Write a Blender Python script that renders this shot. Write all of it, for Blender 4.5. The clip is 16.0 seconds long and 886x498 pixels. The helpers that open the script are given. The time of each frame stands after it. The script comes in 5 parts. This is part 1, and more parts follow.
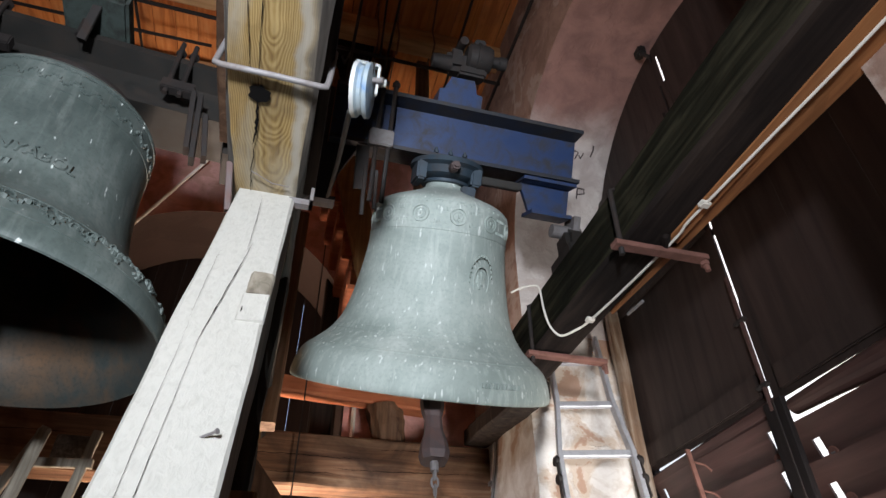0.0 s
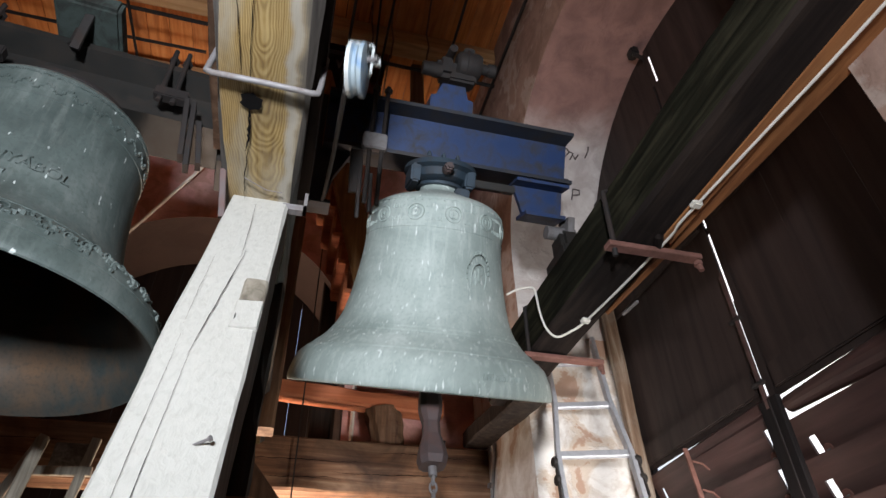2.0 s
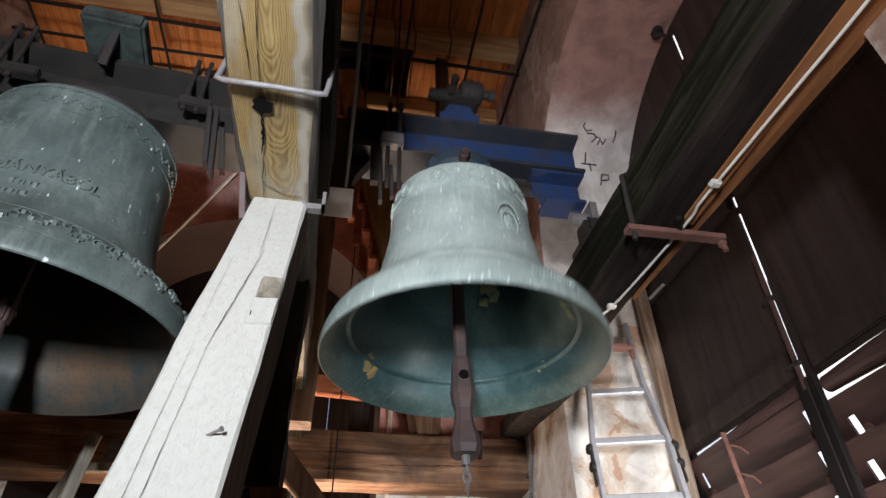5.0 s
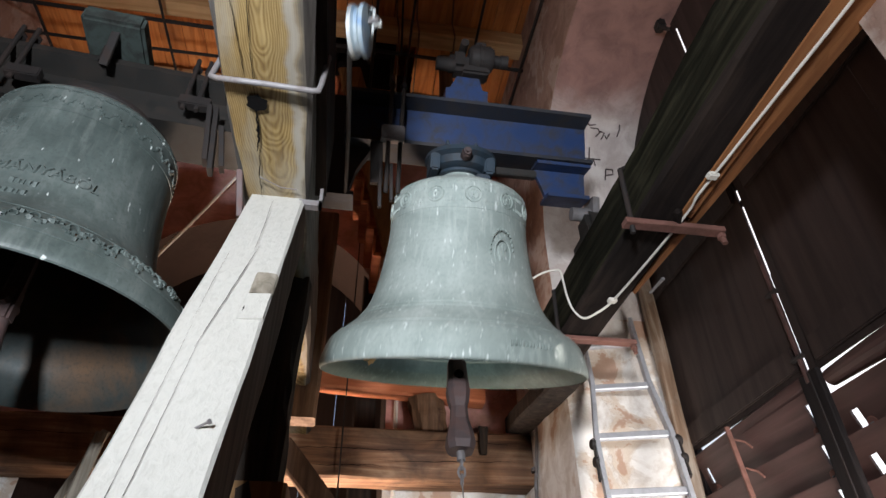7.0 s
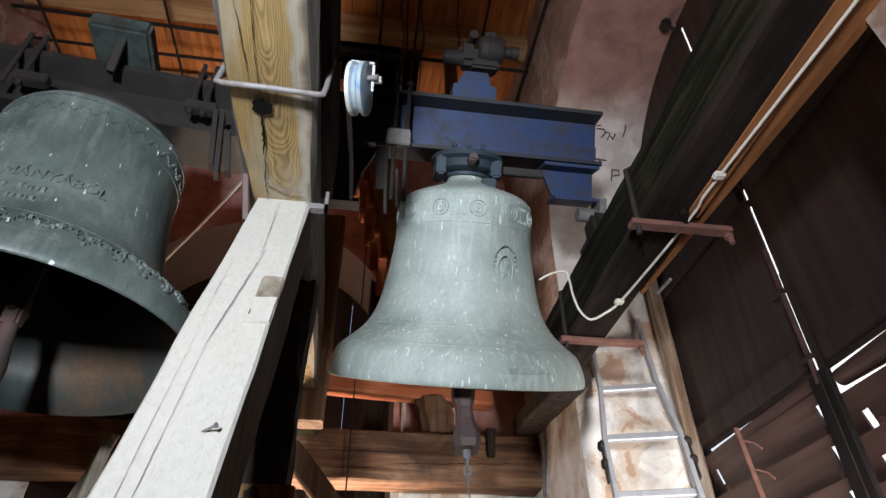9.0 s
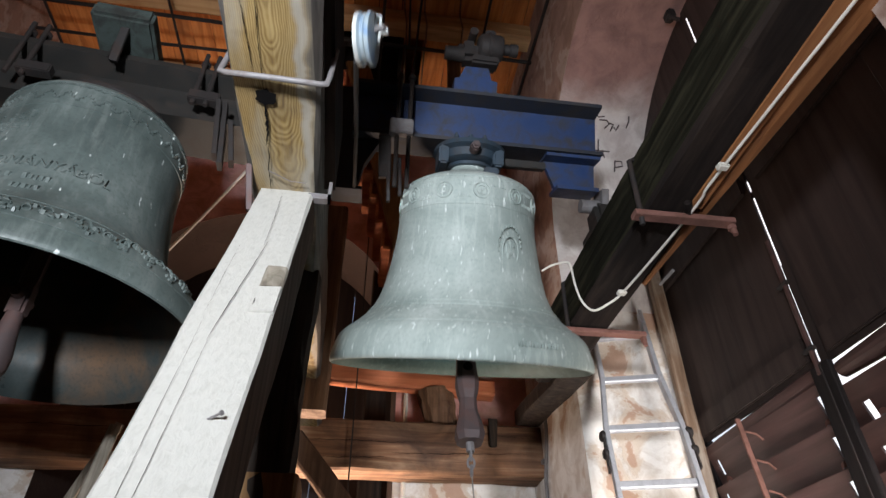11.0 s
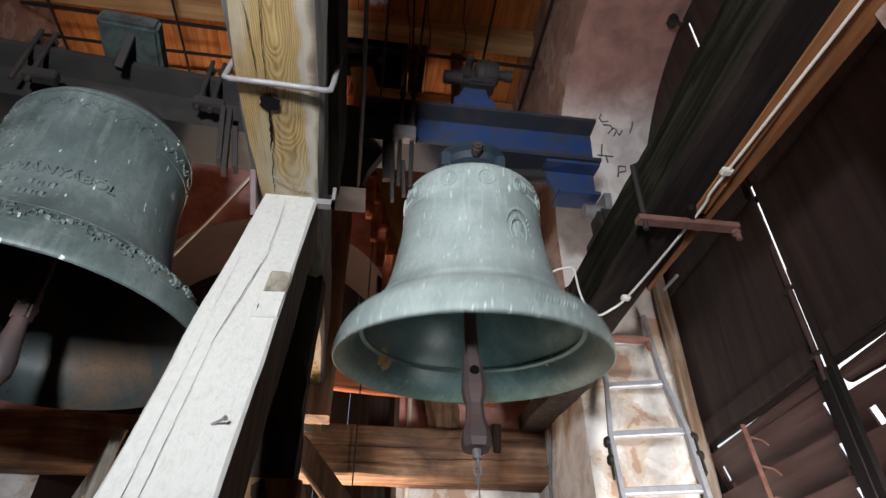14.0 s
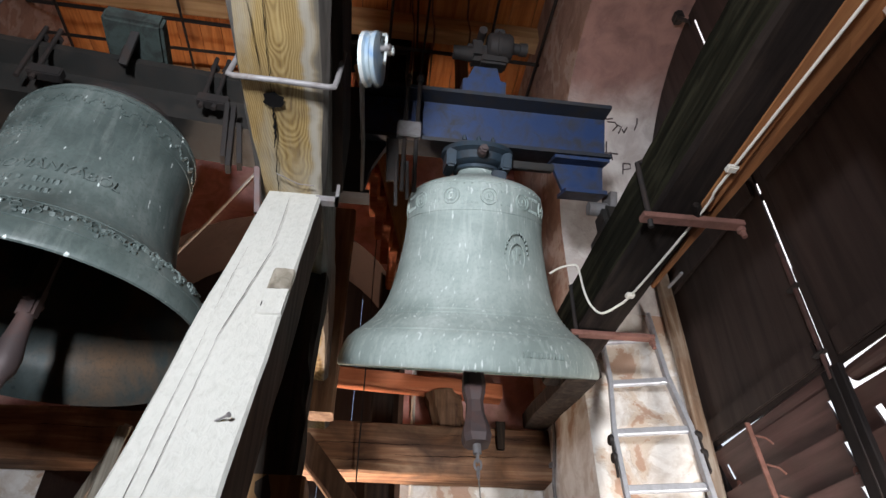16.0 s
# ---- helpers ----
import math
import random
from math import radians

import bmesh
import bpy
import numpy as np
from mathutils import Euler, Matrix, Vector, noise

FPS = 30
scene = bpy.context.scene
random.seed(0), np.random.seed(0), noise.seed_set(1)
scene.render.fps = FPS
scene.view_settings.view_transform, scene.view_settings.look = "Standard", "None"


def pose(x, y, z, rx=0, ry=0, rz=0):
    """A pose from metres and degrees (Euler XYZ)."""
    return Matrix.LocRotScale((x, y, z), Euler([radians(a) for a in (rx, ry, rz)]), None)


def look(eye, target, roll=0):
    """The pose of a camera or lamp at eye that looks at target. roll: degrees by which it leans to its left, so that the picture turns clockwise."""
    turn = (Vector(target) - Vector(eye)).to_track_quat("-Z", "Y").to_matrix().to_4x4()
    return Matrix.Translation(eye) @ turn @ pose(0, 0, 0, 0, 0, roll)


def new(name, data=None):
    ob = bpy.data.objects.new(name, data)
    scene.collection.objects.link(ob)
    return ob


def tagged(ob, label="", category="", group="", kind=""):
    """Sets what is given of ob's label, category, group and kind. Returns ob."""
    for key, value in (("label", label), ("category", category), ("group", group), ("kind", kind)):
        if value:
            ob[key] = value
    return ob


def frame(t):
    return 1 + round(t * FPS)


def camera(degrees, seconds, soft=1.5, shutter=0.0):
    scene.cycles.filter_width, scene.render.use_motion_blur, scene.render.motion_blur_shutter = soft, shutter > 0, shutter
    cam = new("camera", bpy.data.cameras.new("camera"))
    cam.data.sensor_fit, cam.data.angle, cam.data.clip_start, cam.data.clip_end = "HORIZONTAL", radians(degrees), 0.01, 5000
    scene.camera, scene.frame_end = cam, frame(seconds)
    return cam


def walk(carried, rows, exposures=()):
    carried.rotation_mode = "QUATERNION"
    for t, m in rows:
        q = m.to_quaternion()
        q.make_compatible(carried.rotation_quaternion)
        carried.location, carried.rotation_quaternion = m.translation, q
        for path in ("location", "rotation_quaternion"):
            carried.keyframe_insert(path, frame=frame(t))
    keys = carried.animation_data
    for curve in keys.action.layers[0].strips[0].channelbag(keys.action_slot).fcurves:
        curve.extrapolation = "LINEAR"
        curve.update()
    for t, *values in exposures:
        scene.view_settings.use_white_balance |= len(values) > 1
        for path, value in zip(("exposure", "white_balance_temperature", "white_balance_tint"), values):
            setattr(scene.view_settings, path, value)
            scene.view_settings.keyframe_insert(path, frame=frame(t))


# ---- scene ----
cam = camera(71.77, 16.0, shutter=0.5)
walk(cam, [
    (0.0, pose(0.0000, 0.0000, 1.6000, 127.596, 0.461, -15.024)),
    (0.5, pose(0.0027, -0.0012, 1.5994, 127.488, 0.820, -14.427)),
    (1.0, pose(0.0071, -0.0036, 1.5985, 127.569, 0.758, -14.373)),
    (1.5, pose(0.0089, -0.0092, 1.5980, 127.734, 1.018, -14.318)),
    (2.0, pose(0.0116, -0.0136, 1.5989, 127.767, 1.156, -14.625)),
    (2.5, pose(0.0117, -0.0163, 1.5969, 127.624, 1.375, -14.110)),
    (3.0, pose(0.0172, -0.0213, 1.5943, 127.489, 1.380, -13.791)),
    (3.5, pose(0.0287, -0.0233, 1.5948, 127.420, 1.516, -13.879)),
    (4.0, pose(0.0448, -0.0287, 1.5930, 127.169, 1.629, -13.252)),
    (4.5, pose(0.0631, -0.0373, 1.5869, 127.238, 0.980, -10.975)),
    (7.0, pose(0.1219, -0.0491, 1.5725, 126.986, 0.575, -8.901)),
    (7.5, pose(0.1219, -0.0507, 1.5729, 126.940, 0.678, -8.735)),
    (8.0, pose(0.1231, -0.0549, 1.5734, 127.018, 0.546, -8.663)),
    (8.5, pose(0.1233, -0.0514, 1.5723, 127.152, 0.731, -8.449)),
    (9.0, pose(0.1253, -0.0499, 1.5732, 127.171, 0.528, -8.122)),
    (11.5, pose(0.1181, -0.0496, 1.5684, 126.309, 0.212, -8.014)),
    (12.0, pose(0.1130, -0.0456, 1.5687, 126.408, -0.115, -7.642)),
    (12.5, pose(0.1154, -0.0373, 1.5677, 125.698, -0.286, -7.606)),
    (13.0, pose(0.1136, -0.0438, 1.5667, 126.331, -0.117, -8.133)),
    (13.5, pose(0.1201, -0.0493, 1.5670, 126.815, 0.097, -7.999)),
    (14.0, pose(0.1226, -0.0509, 1.5681, 126.871, 0.149, -7.734)),
    (14.5, pose(0.1245, -0.0494, 1.5671, 126.778, 0.119, -7.592)),
    (15.0, pose(0.1250, -0.0480, 1.5658, 126.564, 0.071, -7.658)),
    (15.5, pose(0.1264, -0.0497, 1.5666, 126.696, 0.272, -7.200)),
    (16.0, pose(0.1238, -0.0487, 1.5694, 126.629, -0.141, -7.475)),
])

# ---- light ----
scene.view_settings.exposure = 0.24
world = bpy.data.worlds.new("sky")
scene.world = world
world.use_nodes = True
wn = world.node_tree
sky = wn.nodes.new("ShaderNodeTexSky")
sky.sky_type, sky.sun_disc = "NISHITA", False
sky.dust_density = 4.0
sky.sun_elevation, sky.sun_rotation = radians(40), radians(75)
wn.links.new(sky.outputs[0], wn.nodes["Background"].inputs[0])
wn.nodes["Background"].inputs[1].default_value = 0.15


def area_lamp(name, eye, target, w, h, watts, colour, spread=150):
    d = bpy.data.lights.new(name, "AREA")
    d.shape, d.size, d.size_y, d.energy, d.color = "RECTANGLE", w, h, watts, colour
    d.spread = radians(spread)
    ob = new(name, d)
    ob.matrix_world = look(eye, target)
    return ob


# unseen key light behind the camera, placed to match the cast shadows
area_lamp("rear_key_light", (-0.4, -1.24, 1.94), (-0.05, 2.0, 3.15), 0.2, 0.26, 37, (0.92, 0.97, 1.06), 98)
# added fill lamps for the jamb and the ceiling, standing in for louvre light
area_lamp("east_jamb_fill", (1.5, 1.35, 1.45), (1.42, 2.72, 2.25), 0.5, 0.8, 13, (1.0, 0.95, 0.92), 95)
area_lamp("north_ceiling_fill", (-0.2, 4.08, 1.4), (0.35, 2.6, 5.2), 0.9, 0.85, 52, (1.0, 0.76, 0.6), 100)

sun_data = bpy.data.lights.new("sun", "SUN")
sun_data.energy, sun_data.angle, sun_data.color = 3.0, radians(0.6), (1.0, 0.95, 0.88)
sun = new("sun", sun_data)
sun.matrix_world = look((20, 4, 18), (0, 2, 2.5))


# ---- materials ----
def mat(name):
    m = bpy.data.materials.new(name)
    m.use_nodes = True
    nt = m.node_tree
    return m, nt, nt.nodes["Principled BSDF"]


def texco(nt, scale=(1, 1, 1), island=False):
    tc = nt.nodes.new("ShaderNodeTexCoord")
    mp = nt.nodes.new("ShaderNodeMapping")
    mp.inputs["Scale"].default_value = scale
    nt.links.new(tc.outputs["Object"], mp.inputs["Vector"])
    if island:
        geo = nt.nodes.new("ShaderNodeNewGeometry")
        mul = nt.nodes.new("ShaderNodeMath")
        mul.operation = "MULTIPLY"
        mul.inputs[1].default_value = 37.0
        nt.links.new(geo.outputs["Random Per Island"], mul.inputs[0])
        comb = nt.nodes.new("ShaderNodeCombineXYZ")
        for i in range(3):
            nt.links.new(mul.outputs[0], comb.inputs[i])
        nt.links.new(comb.outputs[0], mp.inputs["Location"])
    return mp.outputs["Vector"]


def tex_noise(nt, vec, scale, detail=4, rough=0.55, dist=0.0):
    n = nt.nodes.new("ShaderNodeTexNoise")
    n.inputs["Scale"].default_value, n.inputs["Detail"].default_value = scale, detail
    n.inputs["Roughness"].default_value, n.inputs["Distortion"].default_value = rough, dist
    nt.links.new(vec, n.inputs["Vector"])
    return n.outputs["Fac"]


def ramp(nt, fac, stops):
    r = nt.nodes.new("ShaderNodeValToRGB")
    e = r.color_ramp.elements
    while len(e) < len(stops):
        e.new(0.5)
    for k, (p, c) in zip(e, stops):
        k.position = p
        k.color = (*c, 1) if not isinstance(c, float) else (c, c, c, 1)
    nt.links.new(fac, r.inputs[0])
    return r.outputs[0]


def mix(nt, fac, a, b, how="MIX"):
    n = nt.nodes.new("ShaderNodeMix")
    n.data_type, n.blend_type = "RGBA", how
    for sock, v in ((n.inputs[0], fac), (n.inputs[6], a), (n.inputs[7], b)):
        if isinstance(v, (int, float)):
            sock.default_value = v
        elif isinstance(v, tuple):
            sock.default_value = (*v, 1)
        else:
            nt.links.new(v, sock)
    return n.outputs[2]


def bump(nt, bsdf, height, strength=0.3, dist=0.004):
    b = nt.nodes.new("ShaderNodeBump")
    b.inputs["Strength"].default_value, b.inputs["Distance"].default_value = strength, dist
    nt.links.new(height, b.inputs["Height"])
    nt.links.new(b.outputs[0], bsdf.inputs["Normal"])


def wood(name, dark, mid, light, axis="y", grain=28.0, rough=0.75, stain=0.5, stain_col=(0.05, 0.035, 0.025), bumps=0.4, island=False, rings=False, spec=0.3):
    m, nt, b = mat(name)
    k = 0.07
    sc = {"x": (k, 1, 1), "y": (1, k, 1), "z": (1, 1, k)}[axis]
    v = texco(nt, sc, island)
    g = tex_noise(nt, v, grain, 6, 0.6, 0.6)
    col = ramp(nt, g, [(0.3, dark), (0.5, mid), (0.72, light)])
    v2 = texco(nt, (1, 1, 1), island)
    if rings:
        tc = nt.nodes.new("ShaderNodeTexCoord")
        mp = nt.nodes.new("ShaderNodeMapping")
        mp.inputs["Location"].default_value = (0.165, -0.3, -2.86)
        mp.inputs["Rotation"].default_value = (radians(5.5), 0, radians(1.5))
        nt.links.new(tc.outputs["Object"], mp.inputs["Vector"])
        w = nt.nodes.new("ShaderNodeTexWave")
        w.wave_type, w.rings_direction = "RINGS", "Y"
        w.inputs["Scale"].default_value, w.inputs["Distortion"].default_value = 70.0, 16.0
        w.inputs["Detail"].default_value, w.inputs["Detail Scale"].default_value = 2.0, 0.11
        nt.links.new(mp.outputs["Vector"], w.inputs["Vector"])
        col = mix(nt, 0.46, col, ramp(nt, w.outputs["Fac"], [(0.05, dark), (0.4, mid), (0.9, light)]))
        bleach = tex_noise(nt, texco(nt, (1, 0.22, 1)), 7, 5, 0.6, 0.6)
        col = mix(nt, ramp(nt, bleach, [(0.46, 0.0), (0.64, 0.75)]), col, (0.3, 0.265, 0.2))
        sep = nt.nodes.new("ShaderNodeSeparateXYZ")
        nt.links.new(tc.outputs["Object"], sep.inputs["Vector"])
        wv = tex_noise(nt, texco(nt, (0.2, 1, 0.2)), 4.5, 4, 0.55, 0.3)
        edge = nt.nodes.new("ShaderNodeMath")
        edge.operation = "MULTIPLY_ADD"
        nt.links.new(wv, edge.inputs[0])
        edge.inputs[1].default_value = 0.12
        shift = nt.nodes.new("ShaderNodeMath")
        shift.inputs[1].default_value = 0.5
        nt.links.new(sep.outputs["X"], shift.inputs[0])
        nt.links.new(shift.outputs[0], edge.inputs[2])
        # the sapwood edges have gone grey
        col = mix(nt, ramp(nt, edge.outputs[0], [(0.462, 0.0), (0.474, 0.9), (0.486, 0.9), (0.496, 0.4)]), col, (0.33, 0.305, 0.255))
        col = mix(nt, ramp(nt, edge.outputs[0], [(0.488, 0.0), (0.506, 0.85)]), col, (0.07, 0.066, 0.06))
        col = mix(nt, ramp(nt, edge.outputs[0], [(0.295, 0.7), (0.312, 0.0)]), col, (0.33, 0.3, 0.25))
    s = tex_noise(nt, v2, 2.6, 5, 0.6, 0.8)
    col = mix(nt, ramp(nt, s, [(0.45, 0.0), (0.72, stain)]), col, stain_col)
    nt.links.new(col, b.inputs["Base Color"])
    nt.links.new(ramp(nt, g, [(0.2, rough + 0.12), (0.8, rough - 0.1)]), b.inputs["Roughness"])
    b.inputs["Specular IOR Level"].default_value = spec
    bump(nt, b, g, bumps, 0.005)
    return m


def plaster(name, base, patch, brick, amount=0.5, dirt=(0.2, 0.16, 0.13), scale=2.2, upper=None):
    m, nt, b = mat(name)
    v = texco(nt)
    n1 = tex_noise(nt, v, scale, 8, 0.6, 0.4)
    n2 = tex_noise(nt, v, scale * 2.3, 6, 0.62, 0.6)
    n3 = tex_noise(nt, v, 45, 4, 0.6)
    col = mix(nt, ramp(nt, n2, [(0.42, 0.0), (0.62, 0.75)]), base, dirt)
    col = mix(nt, ramp(nt, n1, [(0.5, 0.0), (0.53, amount)]), col, patch)
    col = mix(nt, ramp(nt, n1, [(0.565, 0.0), (0.58, amount)]), col, brick)
    col = mix(nt, ramp(nt, n3, [(0.35, 0.12), (0.6, 0.0)]), col, dirt)
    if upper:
        # above an uneven border: pink paint, darkened to carry the arch's shade
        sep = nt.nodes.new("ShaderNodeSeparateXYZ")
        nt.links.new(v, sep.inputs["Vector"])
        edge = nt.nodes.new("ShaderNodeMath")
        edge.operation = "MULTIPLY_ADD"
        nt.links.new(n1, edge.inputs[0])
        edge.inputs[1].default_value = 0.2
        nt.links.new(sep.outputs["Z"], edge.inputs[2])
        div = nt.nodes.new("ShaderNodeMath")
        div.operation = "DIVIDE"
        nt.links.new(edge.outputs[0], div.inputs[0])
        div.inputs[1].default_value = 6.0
        shaded_pink = mix(nt, ramp(nt, n2, [(0.4, 0.0), (0.65, 0.8)]), upper, tuple(c * 0.6 for c in upper))
        col = mix(nt, ramp(nt, div.outputs[0], [(0.76, 0.0), (0.79, 1.0)]), col, shaded_pink)
    nt.links.new(col, b.inputs["Base Color"])
    b.inputs["Roughness"].default_value = 0.9
    b.inputs["Specular IOR Level"].default_value = 0.15
    h = mix(nt, 0.35, ramp(nt, n1, [(0.49, 1.0), (0.54, 0.3)]), n3)
    bump(nt, b, h, 0.6, 0.012)
    return m


def metal(name, base, rust, amount=0.5, rough=0.5, metallic=0.0, scale=9.0, spec=0.5):
    m, nt, b = mat(name)
    v = texco(nt)
    n1 = tex_noise(nt, v, scale, 7, 0.65, 0.5)
    n2 = tex_noise(nt, v, 70, 4, 0.6)
    col = mix(nt, ramp(nt, n1, [(0.45, 0.0), (0.65, amount)]), base, rust)
    col = mix(nt, ramp(nt, n2, [(0.55, 0.0), (0.75, 0.25)]), col, rust)
    nt.links.new(col, b.inputs["Base Color"])
    nt.links.new(ramp(nt, n1, [(0.3, rough), (0.7, min(1.0, rough + 0.3))]), b.inputs["Roughness"])
    b.inputs["Metallic"].default_value = metallic
    b.inputs["Specular IOR Level"].default_value = spec
    bump(nt, b, n2, 0.25, 0.002)
    return m


def bronze(name, base, pale, dark, rough=0.5, streak=0.5, spots=0.6, spec=0.5, sparse=0.672):
    """Weathered bronze: green-grey patina, pale runs down the waist, chalky spots."""
    m, nt, b = mat(name)
    v = texco(nt)
    vs = texco(nt, (1, 1, 0.12))
    broad = tex_noise(nt, v, 3.5, 6, 0.6, 0.5)
    runs = tex_noise(nt, vs, 42, 5, 0.6, 0.3)
    fine = tex_noise(nt, v, 90, 4, 0.6)
    col = ramp(nt, broad, [(0.3, dark), (0.5, base), (0.7, pale)])
    col = mix(nt, ramp(nt, runs, [(0.5, 0.0), (0.68, streak)]), col, pale)
    vor = tex_noise(nt, texco(nt, (1, 1, 0.22)), 72, 2, 0.4, 0.2)
    col = mix(nt, ramp(nt, vor, [(sparse, 0.0), (sparse + 0.035, spots)]), col, (0.68, 0.73, 0.7))
    col = mix(nt, ramp(nt, fine, [(0.3, 0.45), (0.5, 0.0)]), col, dark)
    nt.links.new(col, b.inputs["Base Color"])
    b.inputs["Metallic"].default_value = 0.1
    b.inputs["Specular IOR Level"].default_value = spec
    nt.links.new(ramp(nt, broad, [(0.3, rough - 0.08), (0.7, rough + 0.12)]), b.inputs["Roughness"])
    bump(nt, b, mix(nt, 0.5, runs, fine), 0.22, 0.003)
    return m


def plain(name, col, rough=0.6, metallic=0.0, emit=0.0, spec=0.5):
    m, nt, b = mat(name)
    v = texco(nt)
    n = tex_noise(nt, v, 30, 4)
    nt.links.new(mix(nt, ramp(nt, n, [(0.4, 0.0), (0.7, 0.35)]), col, tuple(c * 0.55 for c in col)), b.inputs["Base Color"])
    b.inputs["Roughness"].default_value, b.inputs["Metallic"].default_value = rough, metallic
    b.inputs["Specular IOR Level"].default_value = spec
    if emit:
        b.inputs["Emission Color"].default_value, b.inputs["Emission Strength"].default_value = (*col, 1), emit
    return m


M_OAK = wood("oak_bare", (0.13, 0.075, 0.024), (0.26, 0.17, 0.06), (0.38, 0.28, 0.125), "y", 70, 0.7, 0.4, (0.09, 0.07, 0.05), 0.6, rings=True)
M_GREYOAK = wood("oak_grey", (0.05, 0.045, 0.04), (0.1, 0.09, 0.08), (0.2, 0.18, 0.16), "y", 34, 0.8, 0.5)
M_WHITE = wood("white_painted_timber", (0.385, 0.375, 0.338), (0.43, 0.42, 0.383), (0.45, 0.44, 0.4), "z", 90, 0.7, 0.1, (0.36, 0.32, 0.26), 0.6)
M_PALEOAK = wood("oak_bleached", (0.09, 0.08, 0.068), (0.17, 0.155, 0.135), (0.28, 0.26, 0.225), "y", 34, 0.75, 0.6, (0.05, 0.043, 0.036))
M_WORNPINE = wood("pine_weathered", (0.14, 0.12, 0.09), (0.27, 0.24, 0.19), (0.38, 0.345, 0.28), "z", 34, 0.75, 0.5, (0.08, 0.065, 0.05))
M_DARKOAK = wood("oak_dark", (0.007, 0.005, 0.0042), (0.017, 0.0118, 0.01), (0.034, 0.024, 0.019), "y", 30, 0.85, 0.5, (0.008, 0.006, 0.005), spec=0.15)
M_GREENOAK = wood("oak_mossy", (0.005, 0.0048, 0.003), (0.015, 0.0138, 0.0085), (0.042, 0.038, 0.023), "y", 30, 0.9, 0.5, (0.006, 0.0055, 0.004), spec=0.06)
M_ORANGE = wood("pine_orange_y", (0.15, 0.055, 0.02), (0.28, 0.112, 0.04), (0.36, 0.165, 0.062), "y", 30, 0.7, 0.35, (0.1, 0.05, 0.03))
M_PINE = wood("pine_boards", (0.34, 0.105, 0.026), (0.58, 0.2, 0.05), (0.68, 0.29, 0.09), "y", 22, 0.65, 0.5, (0.2, 0.08, 0.035), 0.3, island=True)
M_JOIST = wood("pine_joist", (0.36, 0.2, 0.085), (0.52, 0.31, 0.14), (0.62, 0.4, 0.2), "x", 22, 0.7, 0.3, (0.25, 0.14, 0.07))
M_BROWN_Z = wood("timber_brown_z", (0.08, 0.042, 0.025), (0.16, 0.09, 0.05), (0.26, 0.16, 0.1), "z", 24, 0.75, 0.5, (0.05, 0.03, 0.025))
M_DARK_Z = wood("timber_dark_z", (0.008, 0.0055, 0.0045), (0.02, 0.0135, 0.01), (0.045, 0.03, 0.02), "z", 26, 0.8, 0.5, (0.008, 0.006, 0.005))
M_GOLD_Z = wood("timber_new_z", (0.1, 0.045, 0.014), (0.22, 0.105, 0.035), (0.3, 0.165, 0.065), "z", 26, 0.7, 0.4, (0.05, 0.03, 0.018))
# timber at the back, with the red-orange light on it put into the colour
M_RED_LIT = wood("timber_red_lit", (0.3, 0.09, 0.04), (0.5, 0.16, 0.07), (0.6, 0.22, 0.1), "x", 22, 0.7, 0.3)
M_SHUTTER = wood("shutter_brown", (0.019, 0.0125, 0.0105), (0.031, 0.02, 0.017), (0.044, 0.029, 0.025), "z", 14, 0.6, 0.35, (0.016, 0.0105, 0.009), 0.25, spec=0.35)
M_SLAT = wood("louvre_red_brown", (0.038, 0.0175, 0.015), (0.062, 0.029, 0.025), (0.09, 0.046, 0.04), "y", 20, 0.5, 0.35, spec=0.5)
M_BRACE_SIDE = wood("brace_side_brown", (0.035, 0.02, 0.013), (0.07, 0.04, 0.025), (0.12, 0.075, 0.048), "z", 24, 0.8, 0.5, (0.025, 0.016, 0.012), spec=0.12)
M_FRAME_WORN = wood("frame_worn", (0.09, 0.05, 0.028), (0.2, 0.13, 0.085), (0.4, 0.34, 0.27), "z", 26, 0.8, 0.8, (0.3, 0.27, 0.23), 0.7)
M_TIE = wood("tie_timber", (0.07, 0.032, 0.018), (0.2, 0.1, 0.052), (0.36, 0.23, 0.14), "x", 20, 0.75, 0.9, (0.045, 0.026, 0.018), 0.7)
# floor out of view, coloured red-brown for warm bounce on the timbers above
M_FLOOR = wood("floor_boards", (0.07, 0.03, 0.018), (0.13, 0.055, 0.032), (0.18, 0.085, 0.05), "y", 18, 0.8, 0.5, island=True)
M_PLASTER_W = plaster("plaster_white", (0.7, 0.67, 0.63), (0.5, 0.4, 0.31), (0.36, 0.2, 0.13), 0.75, (0.47, 0.4, 0.34), 3.3)
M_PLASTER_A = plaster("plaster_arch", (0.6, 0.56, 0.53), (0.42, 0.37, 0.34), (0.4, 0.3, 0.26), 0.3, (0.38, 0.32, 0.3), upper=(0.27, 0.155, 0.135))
M_PLASTER_P = plaster("plaster_pink", (0.66, 0.37, 0.34), (0.46, 0.28, 0.23), (0.36, 0.2, 0.15), 0.5, (0.36, 0.19, 0.16))
M_PLASTER_B = plaster("plaster_brown", (0.36, 0.235, 0.185), (0.5, 0.4, 0.34), (0.28, 0.15, 0.1), 0.6, (0.2, 0.125, 0.095))
# grimy brown reveal of the north recess, darkened further to hold its shade
M_RECESS_DARK = plaster("plaster_recess_dark", (0.06, 0.038, 0.031), (0.045, 0.03, 0.025), (0.04, 0.024, 0.02), 0.4, (0.05, 0.033, 0.027))
M_BELL = bronze("bronze_patina_pale", (0.345, 0.4, 0.37), (0.49, 0.54, 0.505), (0.24, 0.29, 0.265), 0.65, 0.5, 0.8)
